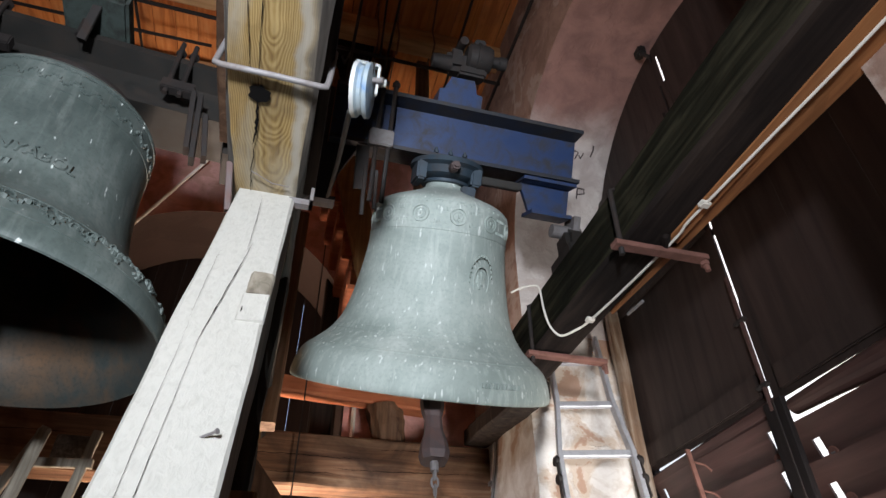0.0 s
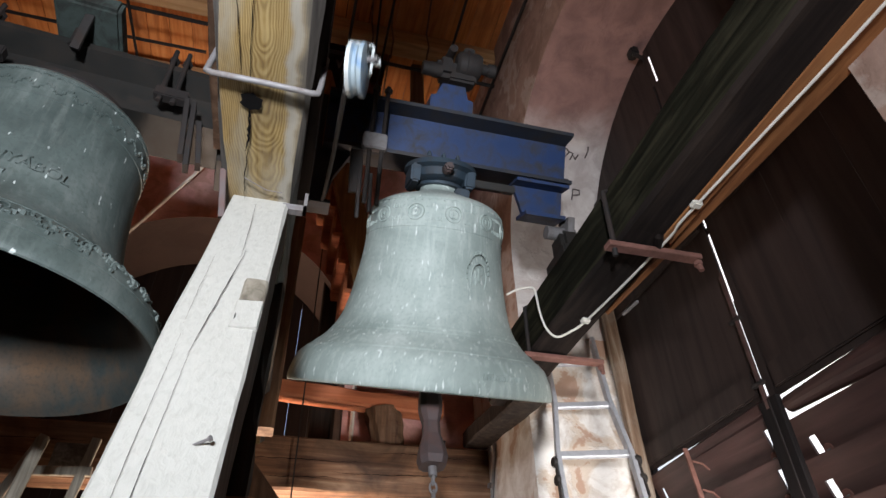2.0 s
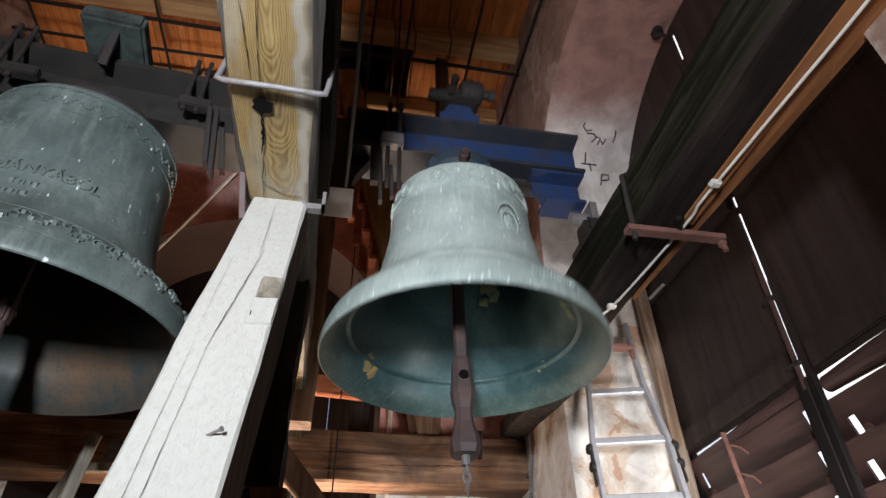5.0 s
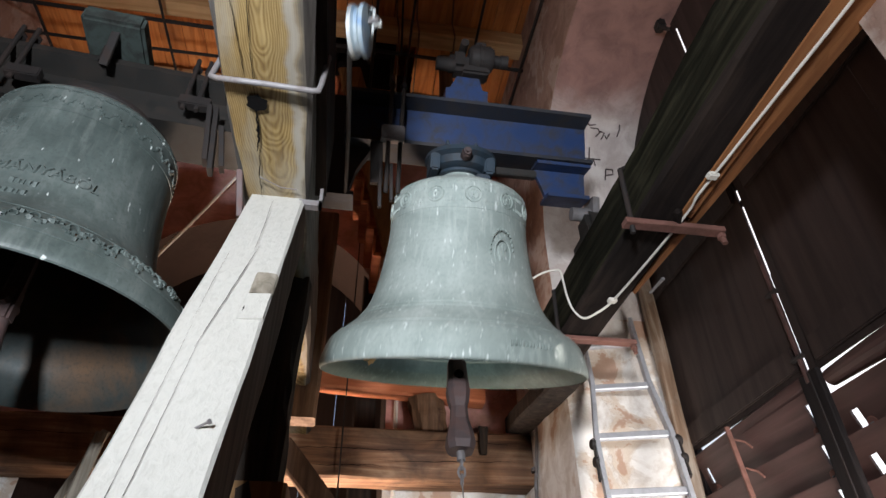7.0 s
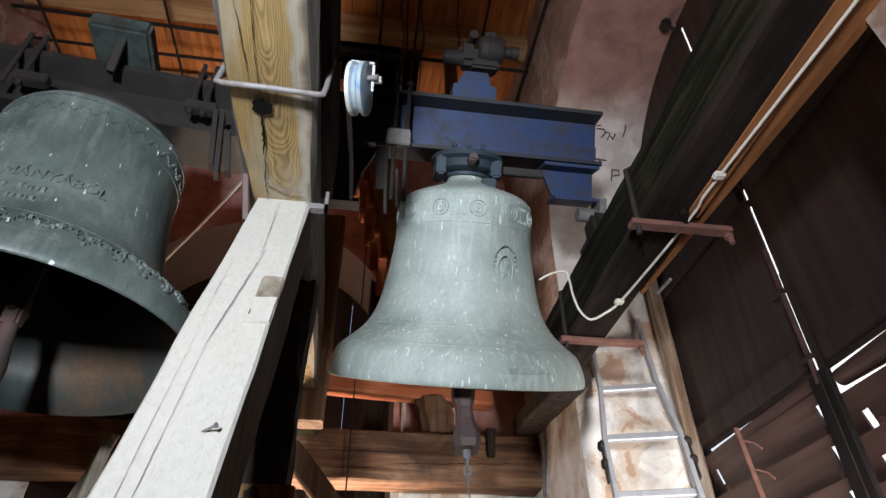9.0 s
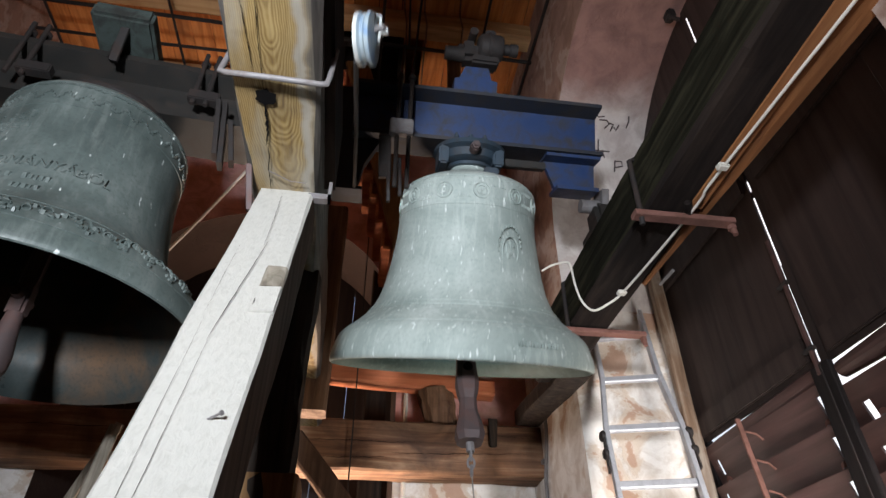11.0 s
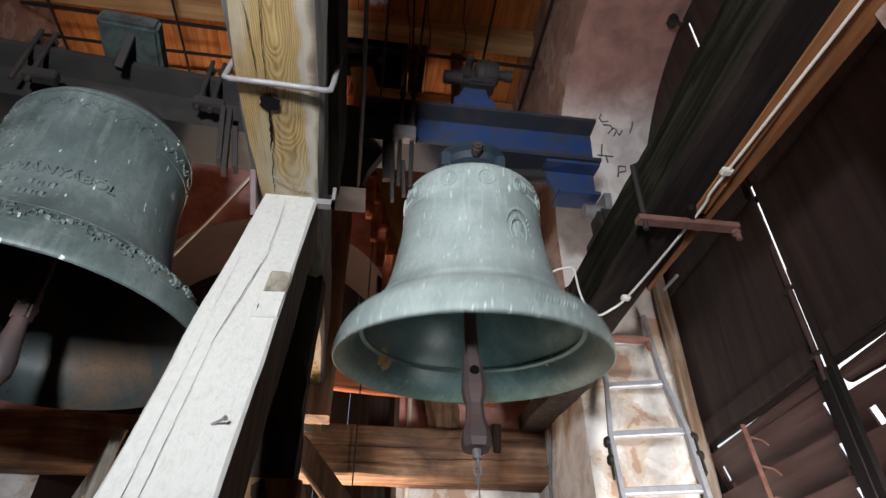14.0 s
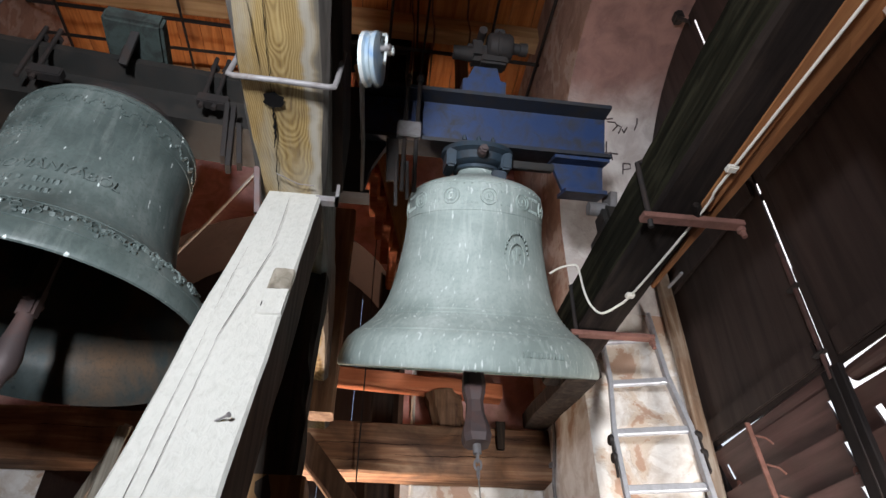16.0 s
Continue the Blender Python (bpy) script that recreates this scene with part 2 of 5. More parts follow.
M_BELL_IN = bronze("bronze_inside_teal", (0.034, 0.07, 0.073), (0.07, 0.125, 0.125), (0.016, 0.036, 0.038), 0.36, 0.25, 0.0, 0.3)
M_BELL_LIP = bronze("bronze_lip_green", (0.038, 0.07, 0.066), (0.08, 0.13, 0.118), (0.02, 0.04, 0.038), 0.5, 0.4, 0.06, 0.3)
# its pale tone is brown: a warm reflection inside the bell, put into colour
M_BELL_LIN = bronze("bronze_inside_warm_sheen", (0.05, 0.062, 0.06), (0.14, 0.085, 0.05), (0.025, 0.034, 0.034), 0.34, 0.15, 0.0)
M_BELL_L = bronze("bronze_patina_dark", (0.095, 0.12, 0.112), (0.19, 0.215, 0.2), (0.045, 0.06, 0.056), 0.5, 0.4, 0.8, sparse=0.725)
M_BLUE = metal("blue_painted_steel", (0.014, 0.036, 0.11), (0.028, 0.027, 0.03), 0.9, 0.42, 0.0, 13)
M_BLUEGREY = metal("blue_grey_steel", (0.03, 0.05, 0.07), (0.05, 0.04, 0.035), 0.6, 0.5, 0.2, 11)
M_STEEL = metal("dark_brown_steel", (0.018, 0.0175, 0.016), (0.028, 0.021, 0.016), 0.8, 0.42, 0.1, 12, 0.5)
M_BALLAST = metal("green_grey_paint", (0.05, 0.066, 0.06), (0.022, 0.022, 0.019), 0.9, 0.6, 0.0, 10, 0.3)
M_IRON = metal("wrought_iron", (0.022, 0.019, 0.018), (0.042, 0.026, 0.02), 0.7, 0.6, 0.3, 14)
M_GREYIRON = metal("grey_iron", (0.19, 0.18, 0.18), (0.13, 0.1, 0.085), 0.6, 0.55, 0.3, 14)
M_RUST = metal("rusty_iron", (0.19, 0.085, 0.065), (0.11, 0.05, 0.035), 0.7, 0.7, 0.1, 14)
M_CLAPPER = metal("clapper_iron", (0.075, 0.055, 0.054), (0.12, 0.065, 0.055), 0.7, 0.5, 0.3, 12)
M_ALU = metal("aluminium", (0.5, 0.51, 0.54), (0.3, 0.3, 0.32), 0.5, 0.4, 0.5, 12)
M_FLANGE = metal("worn_blue_black_steel", (0.02, 0.024, 0.034), (0.05, 0.04, 0.033), 0.7, 0.5, 0.2, 12)
M_SHEAVE = metal("pale_blue_paint", (0.24, 0.29, 0.31), (0.07, 0.16, 0.3), 0.9, 0.45, 0.0, 16)
M_PALEPAINT = plain("off_white_paint", (0.42, 0.44, 0.43), 0.5)
M_CABLE = plain("white_cable", (0.72, 0.68, 0.6), 0.5)
M_BLACKROD = plain("black_rod", (0.02, 0.017, 0.016), 0.6, 0.3)
M_MULLION = wood("mullion_dark", (0.006, 0.0045, 0.0045), (0.011, 0.008, 0.008), (0.018, 0.013, 0.012), "z", 24, 0.7, 0.4, (0.005, 0.004, 0.004), spec=0.2)
M_BLACK = plain("dark_void", (0.004, 0.0035, 0.0035), 0.9, spec=0.1)
M_STAIN = plain("ochre_deposit", (0.2, 0.14, 0.055), 0.8)
M_VERDI = plain("verdigris_deposit", (0.15, 0.18, 0.11), 0.8)
M_PENCIL = plain("pencil_marks", (0.09, 0.07, 0.07), 0.8)


# ---- mesh helpers ----
def finish(bm, name, material, smooth=False):
    bmesh.ops.recalc_face_normals(bm, faces=bm.faces)
    me = bpy.data.meshes.new(name)
    bm.to_mesh(me)
    bm.free()
    for m in material if isinstance(material, (list, tuple)) else [material]:
        me.materials.append(m)
    if smooth:
        me.polygons.foreach_set("use_smooth", [True] * len(me.polygons))
        me.set_sharp_from_angle(angle=radians(38))
    return me


def part(name, bm, material, parent=None, label="", smooth=False):
    ob = new(name, finish(bm, name, material, smooth))
    if parent:
        ob.parent = parent
    if label:
        ob["label"] = label
    return ob


def thing(name, at, label, category, group="", kind=""):
    return tagged(place(new(name), at), label, category, group, kind)


def place(ob, at):
    ob.matrix_basis = at if isinstance(at, Matrix) else Matrix.Translation(at)
    return ob


def box(bm, x0, x1, y0, y1, z0, z1, m=None, bevel=0.0):
    vs = [bm.verts.new((x, y, z)) for x in (x0, x1) for y in (y0, y1) for z in (z0, z1)]
    fs = [bm.faces.new([vs[i] for i in q]) for q in ((0, 1, 3, 2), (4, 6, 7, 5), (0, 4, 5, 1), (2, 3, 7, 6), (0, 2, 6, 4), (1, 5, 7, 3))]
    if bevel:
        es = list({e for f in fs for e in f.edges})
        r = bmesh.ops.bevel(bm, geom=es, offset=bevel, segments=2, affect="EDGES")
        vs = list({v for f in r["faces"] for v in f.verts} | {v for v in vs if v.is_valid})
    if m is not None:
        for v in vs:
            v.co = m @ v.co
    return bm


def basis(p0, p1, up=(0, 0, 1)):
    d = (Vector(p1) - Vector(p0)).normalized()
    s = d.cross(Vector(up))
    if s.length < 1e-4:
        s = d.cross(Vector((0, 1, 0)))
    s.normalize()
    return d, s, s.cross(d)


def timber(bm, p0, p1, w, h, up=(0, 0, 1), wob=0.006, chamfer=0.012, n=14, seed=0, taper=1.0, under=False):
    """A hewn beam from p0 to p1 (centre line), w across, h along up, with worn and uneven edges."""
    d, s, u = basis(p0, p1, up)
    p0, p1 = Vector(p0), Vector(p1)
    ring = []
    c = chamfer
    for i in range(n + 1):
        f = i / n
        k = 1 + (taper - 1) * f
        a, b = w / 2 * k, h / 2
        cs = [(-a + c, -b), (0, -b), (a - c, -b), (a, -b + c), (a, 0), (a, b - c), (a - c, b), (0, b), (-a + c, b), (-a, b - c), (-a, 0), (-a, -b + c)]
        o = p0.lerp(p1, f)
        row = []
        for j, (x, y) in enumerate(cs):
            nz = noise.noise(Vector((f * (p1 - p0).length * 3.0 + seed * 7.1, j * 1.7, seed * 3.3))) * wob
            nz2 = noise.noise(Vector((f * (p1 - p0).length * 17.0 + seed, j * 2.9, 4.0))) * wob * 0.4
            row.append(bm.verts.new(o + s * (x + nz + (nz2 if j in (0, 2, 3, 5, 6, 8, 9, 11) else 0)) + u * (y + nz * 0.7 + nz2)))
        ring.append(row)
    for a, b in zip(ring, ring[1:]):
        for j in range(12):
            k = (j + 1) % 12
            f = bm.faces.new((a[j], a[k], b[k], b[j]))
            if under:
                f.material_index = 0 if j in (0, 1) else 2 if j in (2, 11) else 1
    bm.faces.new(ring[0])
    bm.faces.new(list(reversed(ring[-1])))
    return bm


def tube(bm, pts, r, seg=8, caps=True):
    pts = [Vector(p) for p in pts]
    rings, prev = [], None
    for i, p in enumerate(pts):
        d = (pts[min(i + 1, len(pts) - 1)] - pts[max(i - 1, 0)]).normalized()
        if prev is None:
            s = d.cross(Vector((0, 0, 1)))
            if s.length < 1e-3:
                s = d.cross(Vector((0, 1, 0)))
        else:
            s = prev - d * prev.dot(d)
        s.normalize()
        prev = s
        u = d.cross(s)
        rr = r[i] if isinstance(r, (list, tuple)) else r
        rings.append([bm.verts.new(p + rr * (s * math.cos(2 * math.pi * k / seg) + u * math.sin(2 * math.pi * k / seg))) for k in range(seg)])
    for a, b in zip(rings, rings[1:]):
        for k in range(seg):
            bm.faces.new((a[k], a[(k + 1) % seg], b[(k + 1) % seg], b[k]))
    if caps:
        bm.faces.new(rings[0])
        bm.faces.new(list(reversed(rings[-1])))
    return bm


def lathe(bm, profile, seg=96, m=None):
    """Turn (radius, height) points round z."""
    rings = []
    for r, z in profile:
        if r < 1e-5:
            rings.append([bm.verts.new((0, 0, z))])
        else:
            rings.append([bm.verts.new((r * math.cos(2 * math.pi * k / seg), r * math.sin(2 * math.pi * k / seg), z)) for k in range(seg)])
    for a, b in zip(rings, rings[1:]):
        for k in range(seg):
            j = (k + 1) % seg
            q = [a[k % len(a)], a[j % len(a)], b[j % len(b)], b[k % len(b)]]
            q = list(dict.fromkeys(q))
            if len(q) > 2:
                bm.faces.new(q)
    if m is not None:
        for ring in rings:
            for v in ring:
                v.co = m @ v.co
    return bm


def smooth_profile(pts, n=6):
    """A soft curve through the profile's points."""
    out = []
    for i in range(len(pts) - 1):
        p0, p1, p2, p3 = pts[max(i - 1, 0)], pts[i], pts[i + 1], pts[min(i + 2, len(pts) - 1)]
        for k in range(n):
            t = k / n
            out.append(tuple(0.5 * (2 * b + (c - a) * t + (2 * a - 5 * b + 4 * c - d) * t * t + (3 * b - a - 3 * c + d) * t ** 3) for a, b, c, d in zip(p0, p1, p2, p3)))
    out.append(pts[-1])
    return out


def ibeam(bm, x0, x1, y, z0, z1, flange, web=0.014, tf=0.02):
    """A rolled I-section along x."""
    b, c = flange / 2, web / 2
    prof = [(-b, z0), (b, z0), (b, z0 + tf * 0.7), (c, z0 + tf * 1.4), (c, z1 - tf * 1.4), (b, z1 - tf * 0.7), (b, z1), (-b, z1), (-b, z1 - tf * 0.7), (-c, z1 - tf * 1.4), (-c, z0 + tf * 1.4), (-b, z0 + tf * 0.7)]
    a = [bm.verts.new((x0, y + p, z)) for p, z in prof]
    d = [bm.verts.new((x1, y + p, z)) for p, z in prof]
    k = len(prof)
    for i in range(k):
        bm.faces.new((a[i], a[(i + 1) % k], d[(i + 1) % k], d[i]))
    bm.faces.new(a)
    bm.faces.new(list(reversed(d)))
    return bm


def B():
    return bmesh.new()


# ---- the tower room ----
X_R, X_OUT, Y_B, X_L, Y_F, Z_C = 1.2, 1.78, 3.61, -2.44, -1.3, 5.78


def arch_wall(name, length0, length1, height, centre, half, apex, spring_r, thick, to_world, mats, label, sill=0.9, split=0.0, rows=(2.0, 3.3), white=3.31, white_near=True):
    """A wall with one arched opening through it: built in a flat (u, z) plan and set up by to_world(u, depth, z)."""
    bm = B()
    zc = apex - spring_r
    arc = [(centre + half, sill)]
    arc += [(centre + half, z) for z in rows] + [(centre + spring_r * math.cos(a) * half / spring_r, zc + spring_r * math.sin(a)) for a in [math.pi * i / 28 for i in range(29)]] + [(centre - half, z) for z in reversed(rows)] + [(centre - half, sill)]
    # front face as fans between the arc and the outline
    outline = []
    for u, z in arc:
        if z <= zc + 1e-6:
            outline.append((length1 if u > centre else length0, z))
        else:
            ang = math.atan2(z - zc, u - centre)
            outline.append((centre + max(length0 - centre, min(length1 - centre, math.cos(ang) * 9)), min(height, zc + math.sin(ang) * 9)))
    for depth in (0.0, thick):
        a = [bm.verts.new(to_world(u, depth, z)) for u, z in arc]
        o = [bm.verts.new(to_world(u, depth, z)) for u, z in outline]
        for i in range(len(a) - 1):
            f = bm.faces.new((a[i], a[i + 1], o[i + 1], o[i]))
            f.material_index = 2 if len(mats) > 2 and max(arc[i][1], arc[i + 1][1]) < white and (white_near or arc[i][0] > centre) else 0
        low = [bm.verts.new(to_world(u, depth, z)) for u, z in ((length0, 0), (length1, 0), (length1, sill), (centre + half, sill), (centre - half, sill), (length0, sill))]
        bm.faces.new(low)
        if depth == 0.0:
            first = a
    loop0 = [bm.verts.new(to_world(u, 0, z)) for u, z in arc]
    cuts = 6
    prev = loop0
    for c in range(1, cuts + 1):
        cur = [bm.verts.new(Vector(to_world(u, thick * c / cuts, z)) + Vector((0, 0, 0.012 * noise.noise(Vector((u * 3, z * 3, c)))))) for u, z in arc]
        for i in range(len(arc) - 1):
            f = bm.faces.new((prev[i], prev[i + 1], cur[i + 1], cur[i]))
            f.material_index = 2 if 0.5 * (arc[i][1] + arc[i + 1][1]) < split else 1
            f.smooth = True
        f = bm.faces.new((prev[0], prev[-1], cur[-1], cur[0]))
        f.material_index = 1
        prev = cur
    ob = new(name, finish(bm, name, mats))
    return tagged(ob, label, "wall", kind="structure")


def build_room():
    bm = B()
    box(bm, X_L - 0.6, X_OUT + 0.3, Y_F - 0.6, Y_B + 0.6, -0.05, 0.0)
    for i in range(24):
        x = X_L + i * 0.18
        box(bm, x + 0.003, x + 0.177, Y_F, Y_B + 0.6, 0.001, 0.025)
    tagged(part("floor", bm, M_FLOOR), "unseen wooden floor boards of the bell chamber, red-brown for warm bounce", "floor", kind="structure")
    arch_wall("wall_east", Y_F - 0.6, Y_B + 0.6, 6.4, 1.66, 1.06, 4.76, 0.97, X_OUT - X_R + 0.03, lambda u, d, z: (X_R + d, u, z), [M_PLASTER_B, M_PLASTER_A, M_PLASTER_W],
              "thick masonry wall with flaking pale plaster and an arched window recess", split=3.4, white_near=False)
    arch_wall("wall_north", X_L - 0.6, X_R - 0.002, 6.4, -0.62, 0.97, 4.5, 0.97, 0.7, lambda u, d, z: (u, Y_B + d, z), [M_PLASTER_P, M_RECESS_DARK, M_PLASTER_W],
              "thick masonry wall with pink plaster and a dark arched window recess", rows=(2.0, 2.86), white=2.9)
    # out of view: closes the room, with an opening added around the key light
    arch_wall("wall_south", X_L - 0.6, X_R + 0.8, 6.4, -0.4, 0.32, 2.4, 0.32, 0.6, lambda u, d, z: (u, Y_F - d, z), [M_PLASTER_B, M_PLASTER_B],
              "unseen plastered masonry wall, arched opening added for the key light", sill=1.4, rows=())
    bm = B()
    box(bm, X_L - 0.6, X_L, Y_F, Y_B, 0, 6.4)
    tagged(part("wall_west", bm, M_PLASTER_B), "plain brown plastered masonry wall", "wall", kind="structure")
    # boarded ceiling with a hatch
    bm = B()
    x = X_L
    rnd = random.Random(4)
    while x < X_R:
        w = rnd.uniform(0.15, 0.2)
        spans = [(Y_F, 2.81), (3.34, Y_B)] if x + w > -0.235 and x < 0.225 else [(Y_F, Y_B)]
        for y0, y1 in spans:
            box(bm, x + 0.003, min(x + w - 0.003, X_R), y0, y1, Z_C + rnd.uniform(0, 0.006), Z_C + 0.03)
        x += w
    box(bm, X_L - 0.6, X_OUT + 0.4, Y_F - 0.6, Y_B + 0.6, 6.38, 6.5)
    tagged(part("ceiling", bm, M_PINE), "orange pine board ceiling with an open hatch", "ceiling", kind="structure")
    for i, (y0, y1) in enumerate(((2.62, 2.76), (3.33, 3.47), (1.5, 1.64))):
        bm = B()
        timber(bm, (X_L, (y0 + y1) / 2, Z_C - 0.08), (X_R, (y0 + y1) / 2, Z_C - 0.08), y1 - y0, 0.16, wob=0.004, seed=i, n=20)
        tagged(part("ceiling_joist", bm, M_JOIST), "squared pale pine joist under the ceiling boards", "joist", "ceiling joists")


build_room()


# ---- bell frame timbers ----
def beam(name, p0, p1, w, h, material, label, category="beam", up=(0, 0, 1), **kw):
    bm = B()
    timber(bm, p0, p1, w, h, up, **kw)
    return tagged(part(name, bm, material), label, category)


left_beam = beam("frame_beam", (-0.137, Y_F, 2.975), (-0.165, 3.5, 2.975), 0.277, 0.32, [M_OAK, M_GREYOAK, M_GREYOAK], "bare golden oak frame beam with knot hole and cracks", wob=0.011, chamfer=0.018, n=56, seed=2, taper=0.571, under=True)
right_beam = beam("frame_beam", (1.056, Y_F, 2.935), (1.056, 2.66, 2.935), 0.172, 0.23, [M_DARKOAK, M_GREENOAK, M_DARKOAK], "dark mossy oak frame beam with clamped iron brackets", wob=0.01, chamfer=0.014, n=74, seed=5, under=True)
bm = B()
timber(bm, (1.213, -0.4, 2.92), (1.152, 1.76, 2.92), 0.14, 0.2, wob=0.006, chamfer=0.008, n=40, seed=6, taper=0.14)
part("facing_board", bm, M_ORANGE, right_beam, "orange pine board along the beam")
bm = B()
timber(bm, (1.118, -0.4, 2.8145), (1.122, 1.3, 2.8145), 0.046, 0.007, wob=0.002, chamfer=0.002, n=30, seed=16)
part("cable_batten", bm, M_ORANGE, right_beam, "thin orange batten beside the cable")
white_brace = beam("brace", (-0.145, 1.474, 2.788), (-0.145, 0.154, 0.288), 0.162, 0.17, [M_WHITE, M_BRACE_SIDE, M_WHITE], "white painted raking oak brace with long cracks", "brace", up=(0, 1, 0.5), wob=0.004, chamfer=0.006, n=40, seed=3, under=True)
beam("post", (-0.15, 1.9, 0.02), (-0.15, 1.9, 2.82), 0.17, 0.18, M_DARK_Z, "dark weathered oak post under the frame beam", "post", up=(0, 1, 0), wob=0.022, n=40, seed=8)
tie_beam = beam("tie_beam", (X_L, 3.49, 2.728), (X_R, 3.49, 2.728), 0.2, 0.29, M_TIE, "heavy brown timber tie beam with dry cracks", wob=0.008, n=40, seed=9)
beam("upper_rail", (-0.35, 3.5, 3.2), (0.95, 3.5, 3.13), 0.12, 0.1, M_RED_LIT, "timber rail above the tie beam, red light in its colour", wob=0.005, seed=10)


# ---- bells ----
def bell_profile(r, h):
    """Outer and inner line of a bell with mouth radius r, from shoulder (z=0) down to the lip (z=-h)."""
    k, q = r / 0.509, h / 0.70
    outer = [(0.082, 0.15), (0.078, 0.115), (0.084, 0.092), (0.112, 0.072), (0.175, 0.046), (0.236, 0.02), (0.268, -0.006), (0.276, -0.05), (0.279, -0.15), (0.292, -0.26), (0.326, -0.42), (0.37, -0.51), (0.43, -0.567), (0.475, -0.605), (0.497, -0.65), (0.508, -0.69), (0.509, -0.708)]
    lip = [(0.507, -0.715), (0.5025, -0.718)]
    inner = [(0.468, -0.69), (0.436, -0.645), (0.412, -0.6), (0.39, -0.565), (0.345, -0.5), (0.3, -0.4), (0.268, -0.25), (0.253, -0.12), (0.243, -0.05), (0.21, -0.02), (0.12, 0.01), (0.0, 0.016)]
    wide = 1.075 if r < 0.505 else 1.0
    f = lambda ps: [(a * k * (1 + (wide - 1) * max(0, min(1, (z + 0.5) / 0.35))), z * q) for a, z in ps]
    return smooth_profile(f(outer), 5) + f(lip), smooth_profile([f(lip)[-1]] + f(inner), 5)


def bell_mesh(r, h, mats, seg=128):
    bm = B()
    o, i = bell_profile(r, h)
    lathe(bm, o, seg)
    n0 = len(bm.faces)
    lathe(bm, i, seg)
    bm.faces.ensure_lookup_table()
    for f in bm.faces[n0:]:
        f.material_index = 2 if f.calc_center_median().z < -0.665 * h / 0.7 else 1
    bmesh.ops.remove_doubles(bm, verts=bm.verts, dist=1e-5)
    return bm


def relief(bm, r, a, z, w, h, d, tilt=0.0):
    """A small raised block on a turned wall of radius r at angle a (0: towards the viewer) and height z."""
    m = Matrix.Rotation(a, 4, "Z") @ Matrix.Translation((0, -r, z)) @ Matrix.Rotation(tilt, 4, "X")
    vs = [bm.verts.new(m @ Vector(p)) for p in ((-w, d, -h), (w, d, -h), (w, d, h), (-w, d, h), (-w * .6, -d, -h * .6), (w * .6, -d, -h * .6), (w * .6, -d, h * .6), (-w * .6, -d, h * .6))]
    for q in ((4, 5, 6, 7), (0, 1, 5, 4), (1, 2, 6, 5), (2, 3, 7, 6), (3, 0, 4, 7)):
        bm.faces.new([vs[i] for i in q])


def ring_relief(bm, r, a, z, rx, rz, t, d, n=20):
    m = Matrix.Rotation(a, 4, "Z") @ Matrix.Translation((0, -r, z))
    rows = []
    for i in range(n):
        c, s_ = math.cos(2 * math.pi * i / n), math.sin(2 * math.pi * i / n)
        rows.append([bm.verts.new(m @ Vector(((rx + o) * c, y, (rz + o) * s_))) for o, y in ((-t, d), (-t * .4, -d), (t * .4, -d), (t, d))])
    for i in range(n):
        p, q = rows[i], rows[(i + 1) % n]
        for k in range(3):
            bm.faces.new((p[k], q[k], q[k + 1], p[k + 1]))


def radius_at(r, h, z):
    """Outer radius of the bell wall at height z."""
    o, _ = bell_profile(r, h)
    for (r0, z0), (r1, z1) in zip(o, o[1:]):
        if min(z0, z1) <= z <= max(z0, z1) and abs(z1 - z0) > 1e-6:
            return r0 + (r1 - r0) * (z - z0) / (z1 - z0)
    return o[-1][0]


def hoop(bm, r, h, z, t=0.005):
    rr = radius_at(r, h, z)
    lathe(bm, [(rr - 0.004, z + t), (rr + t * 0.7, z + t * 0.4), (rr + t * 0.7, z - t * 0.4), (rr - 0.002, z - t)], 96)


def curved_text(text, size, r, h, z, a0, depth):
    """Raised lettering wrapped round the bell wall, starting at angle a0."""
    cu = bpy.data.curves.new("lettering", "FONT")
    cu.body, cu.size, cu.extrude = text, size, depth
    ob = bpy.data.objects.new("lettering", cu)
    scene.collection.objects.link(ob)
    bpy.context.view_layer.update()
    me = bpy.data.meshes.new_from_object(ob.evaluated_get(bpy.context.evaluated_depsgraph_get()))
    bpy.data.objects.remove(ob)
    bm = B()
    bm.from_mesh(me)
    for v in bm.verts:
        rr = radius_at(r, h, z + v.co.y) + v.co.z
        a = a0 + v.co.x / rr
        v.co = (rr * math.sin(a), -rr * math.cos(a), z + v.co.y)
    return bm


def bolt(bm, p, r=0.012, l=0.02, axis=(0, -1, 0)):
    tube(bm, [Vector(p), Vector(p) + Vector(axis) * l], r, 6)
    tube(bm, [Vector(p) + Vector(axis) * l, Vector(p) + Vector(axis) * (l + 0.01)], r * 0.55, 8)


def prism(bm, outline, y0, y1):
    """An (x, z) outline pushed from y0 to y1."""
    a = [bm.verts.new((x, y0, z)) for x, z in outline]
    b = [bm.verts.new((x, y1, z)) for x, z in outline]
    n = len(outline)
    for i in range(n):
        bm.faces.new((a[i], a[(i + 1) % n], b[(i + 1) % n], b[i]))
    bm.faces.new(a)
    bm.faces.new(list(reversed(b)))
    return bm


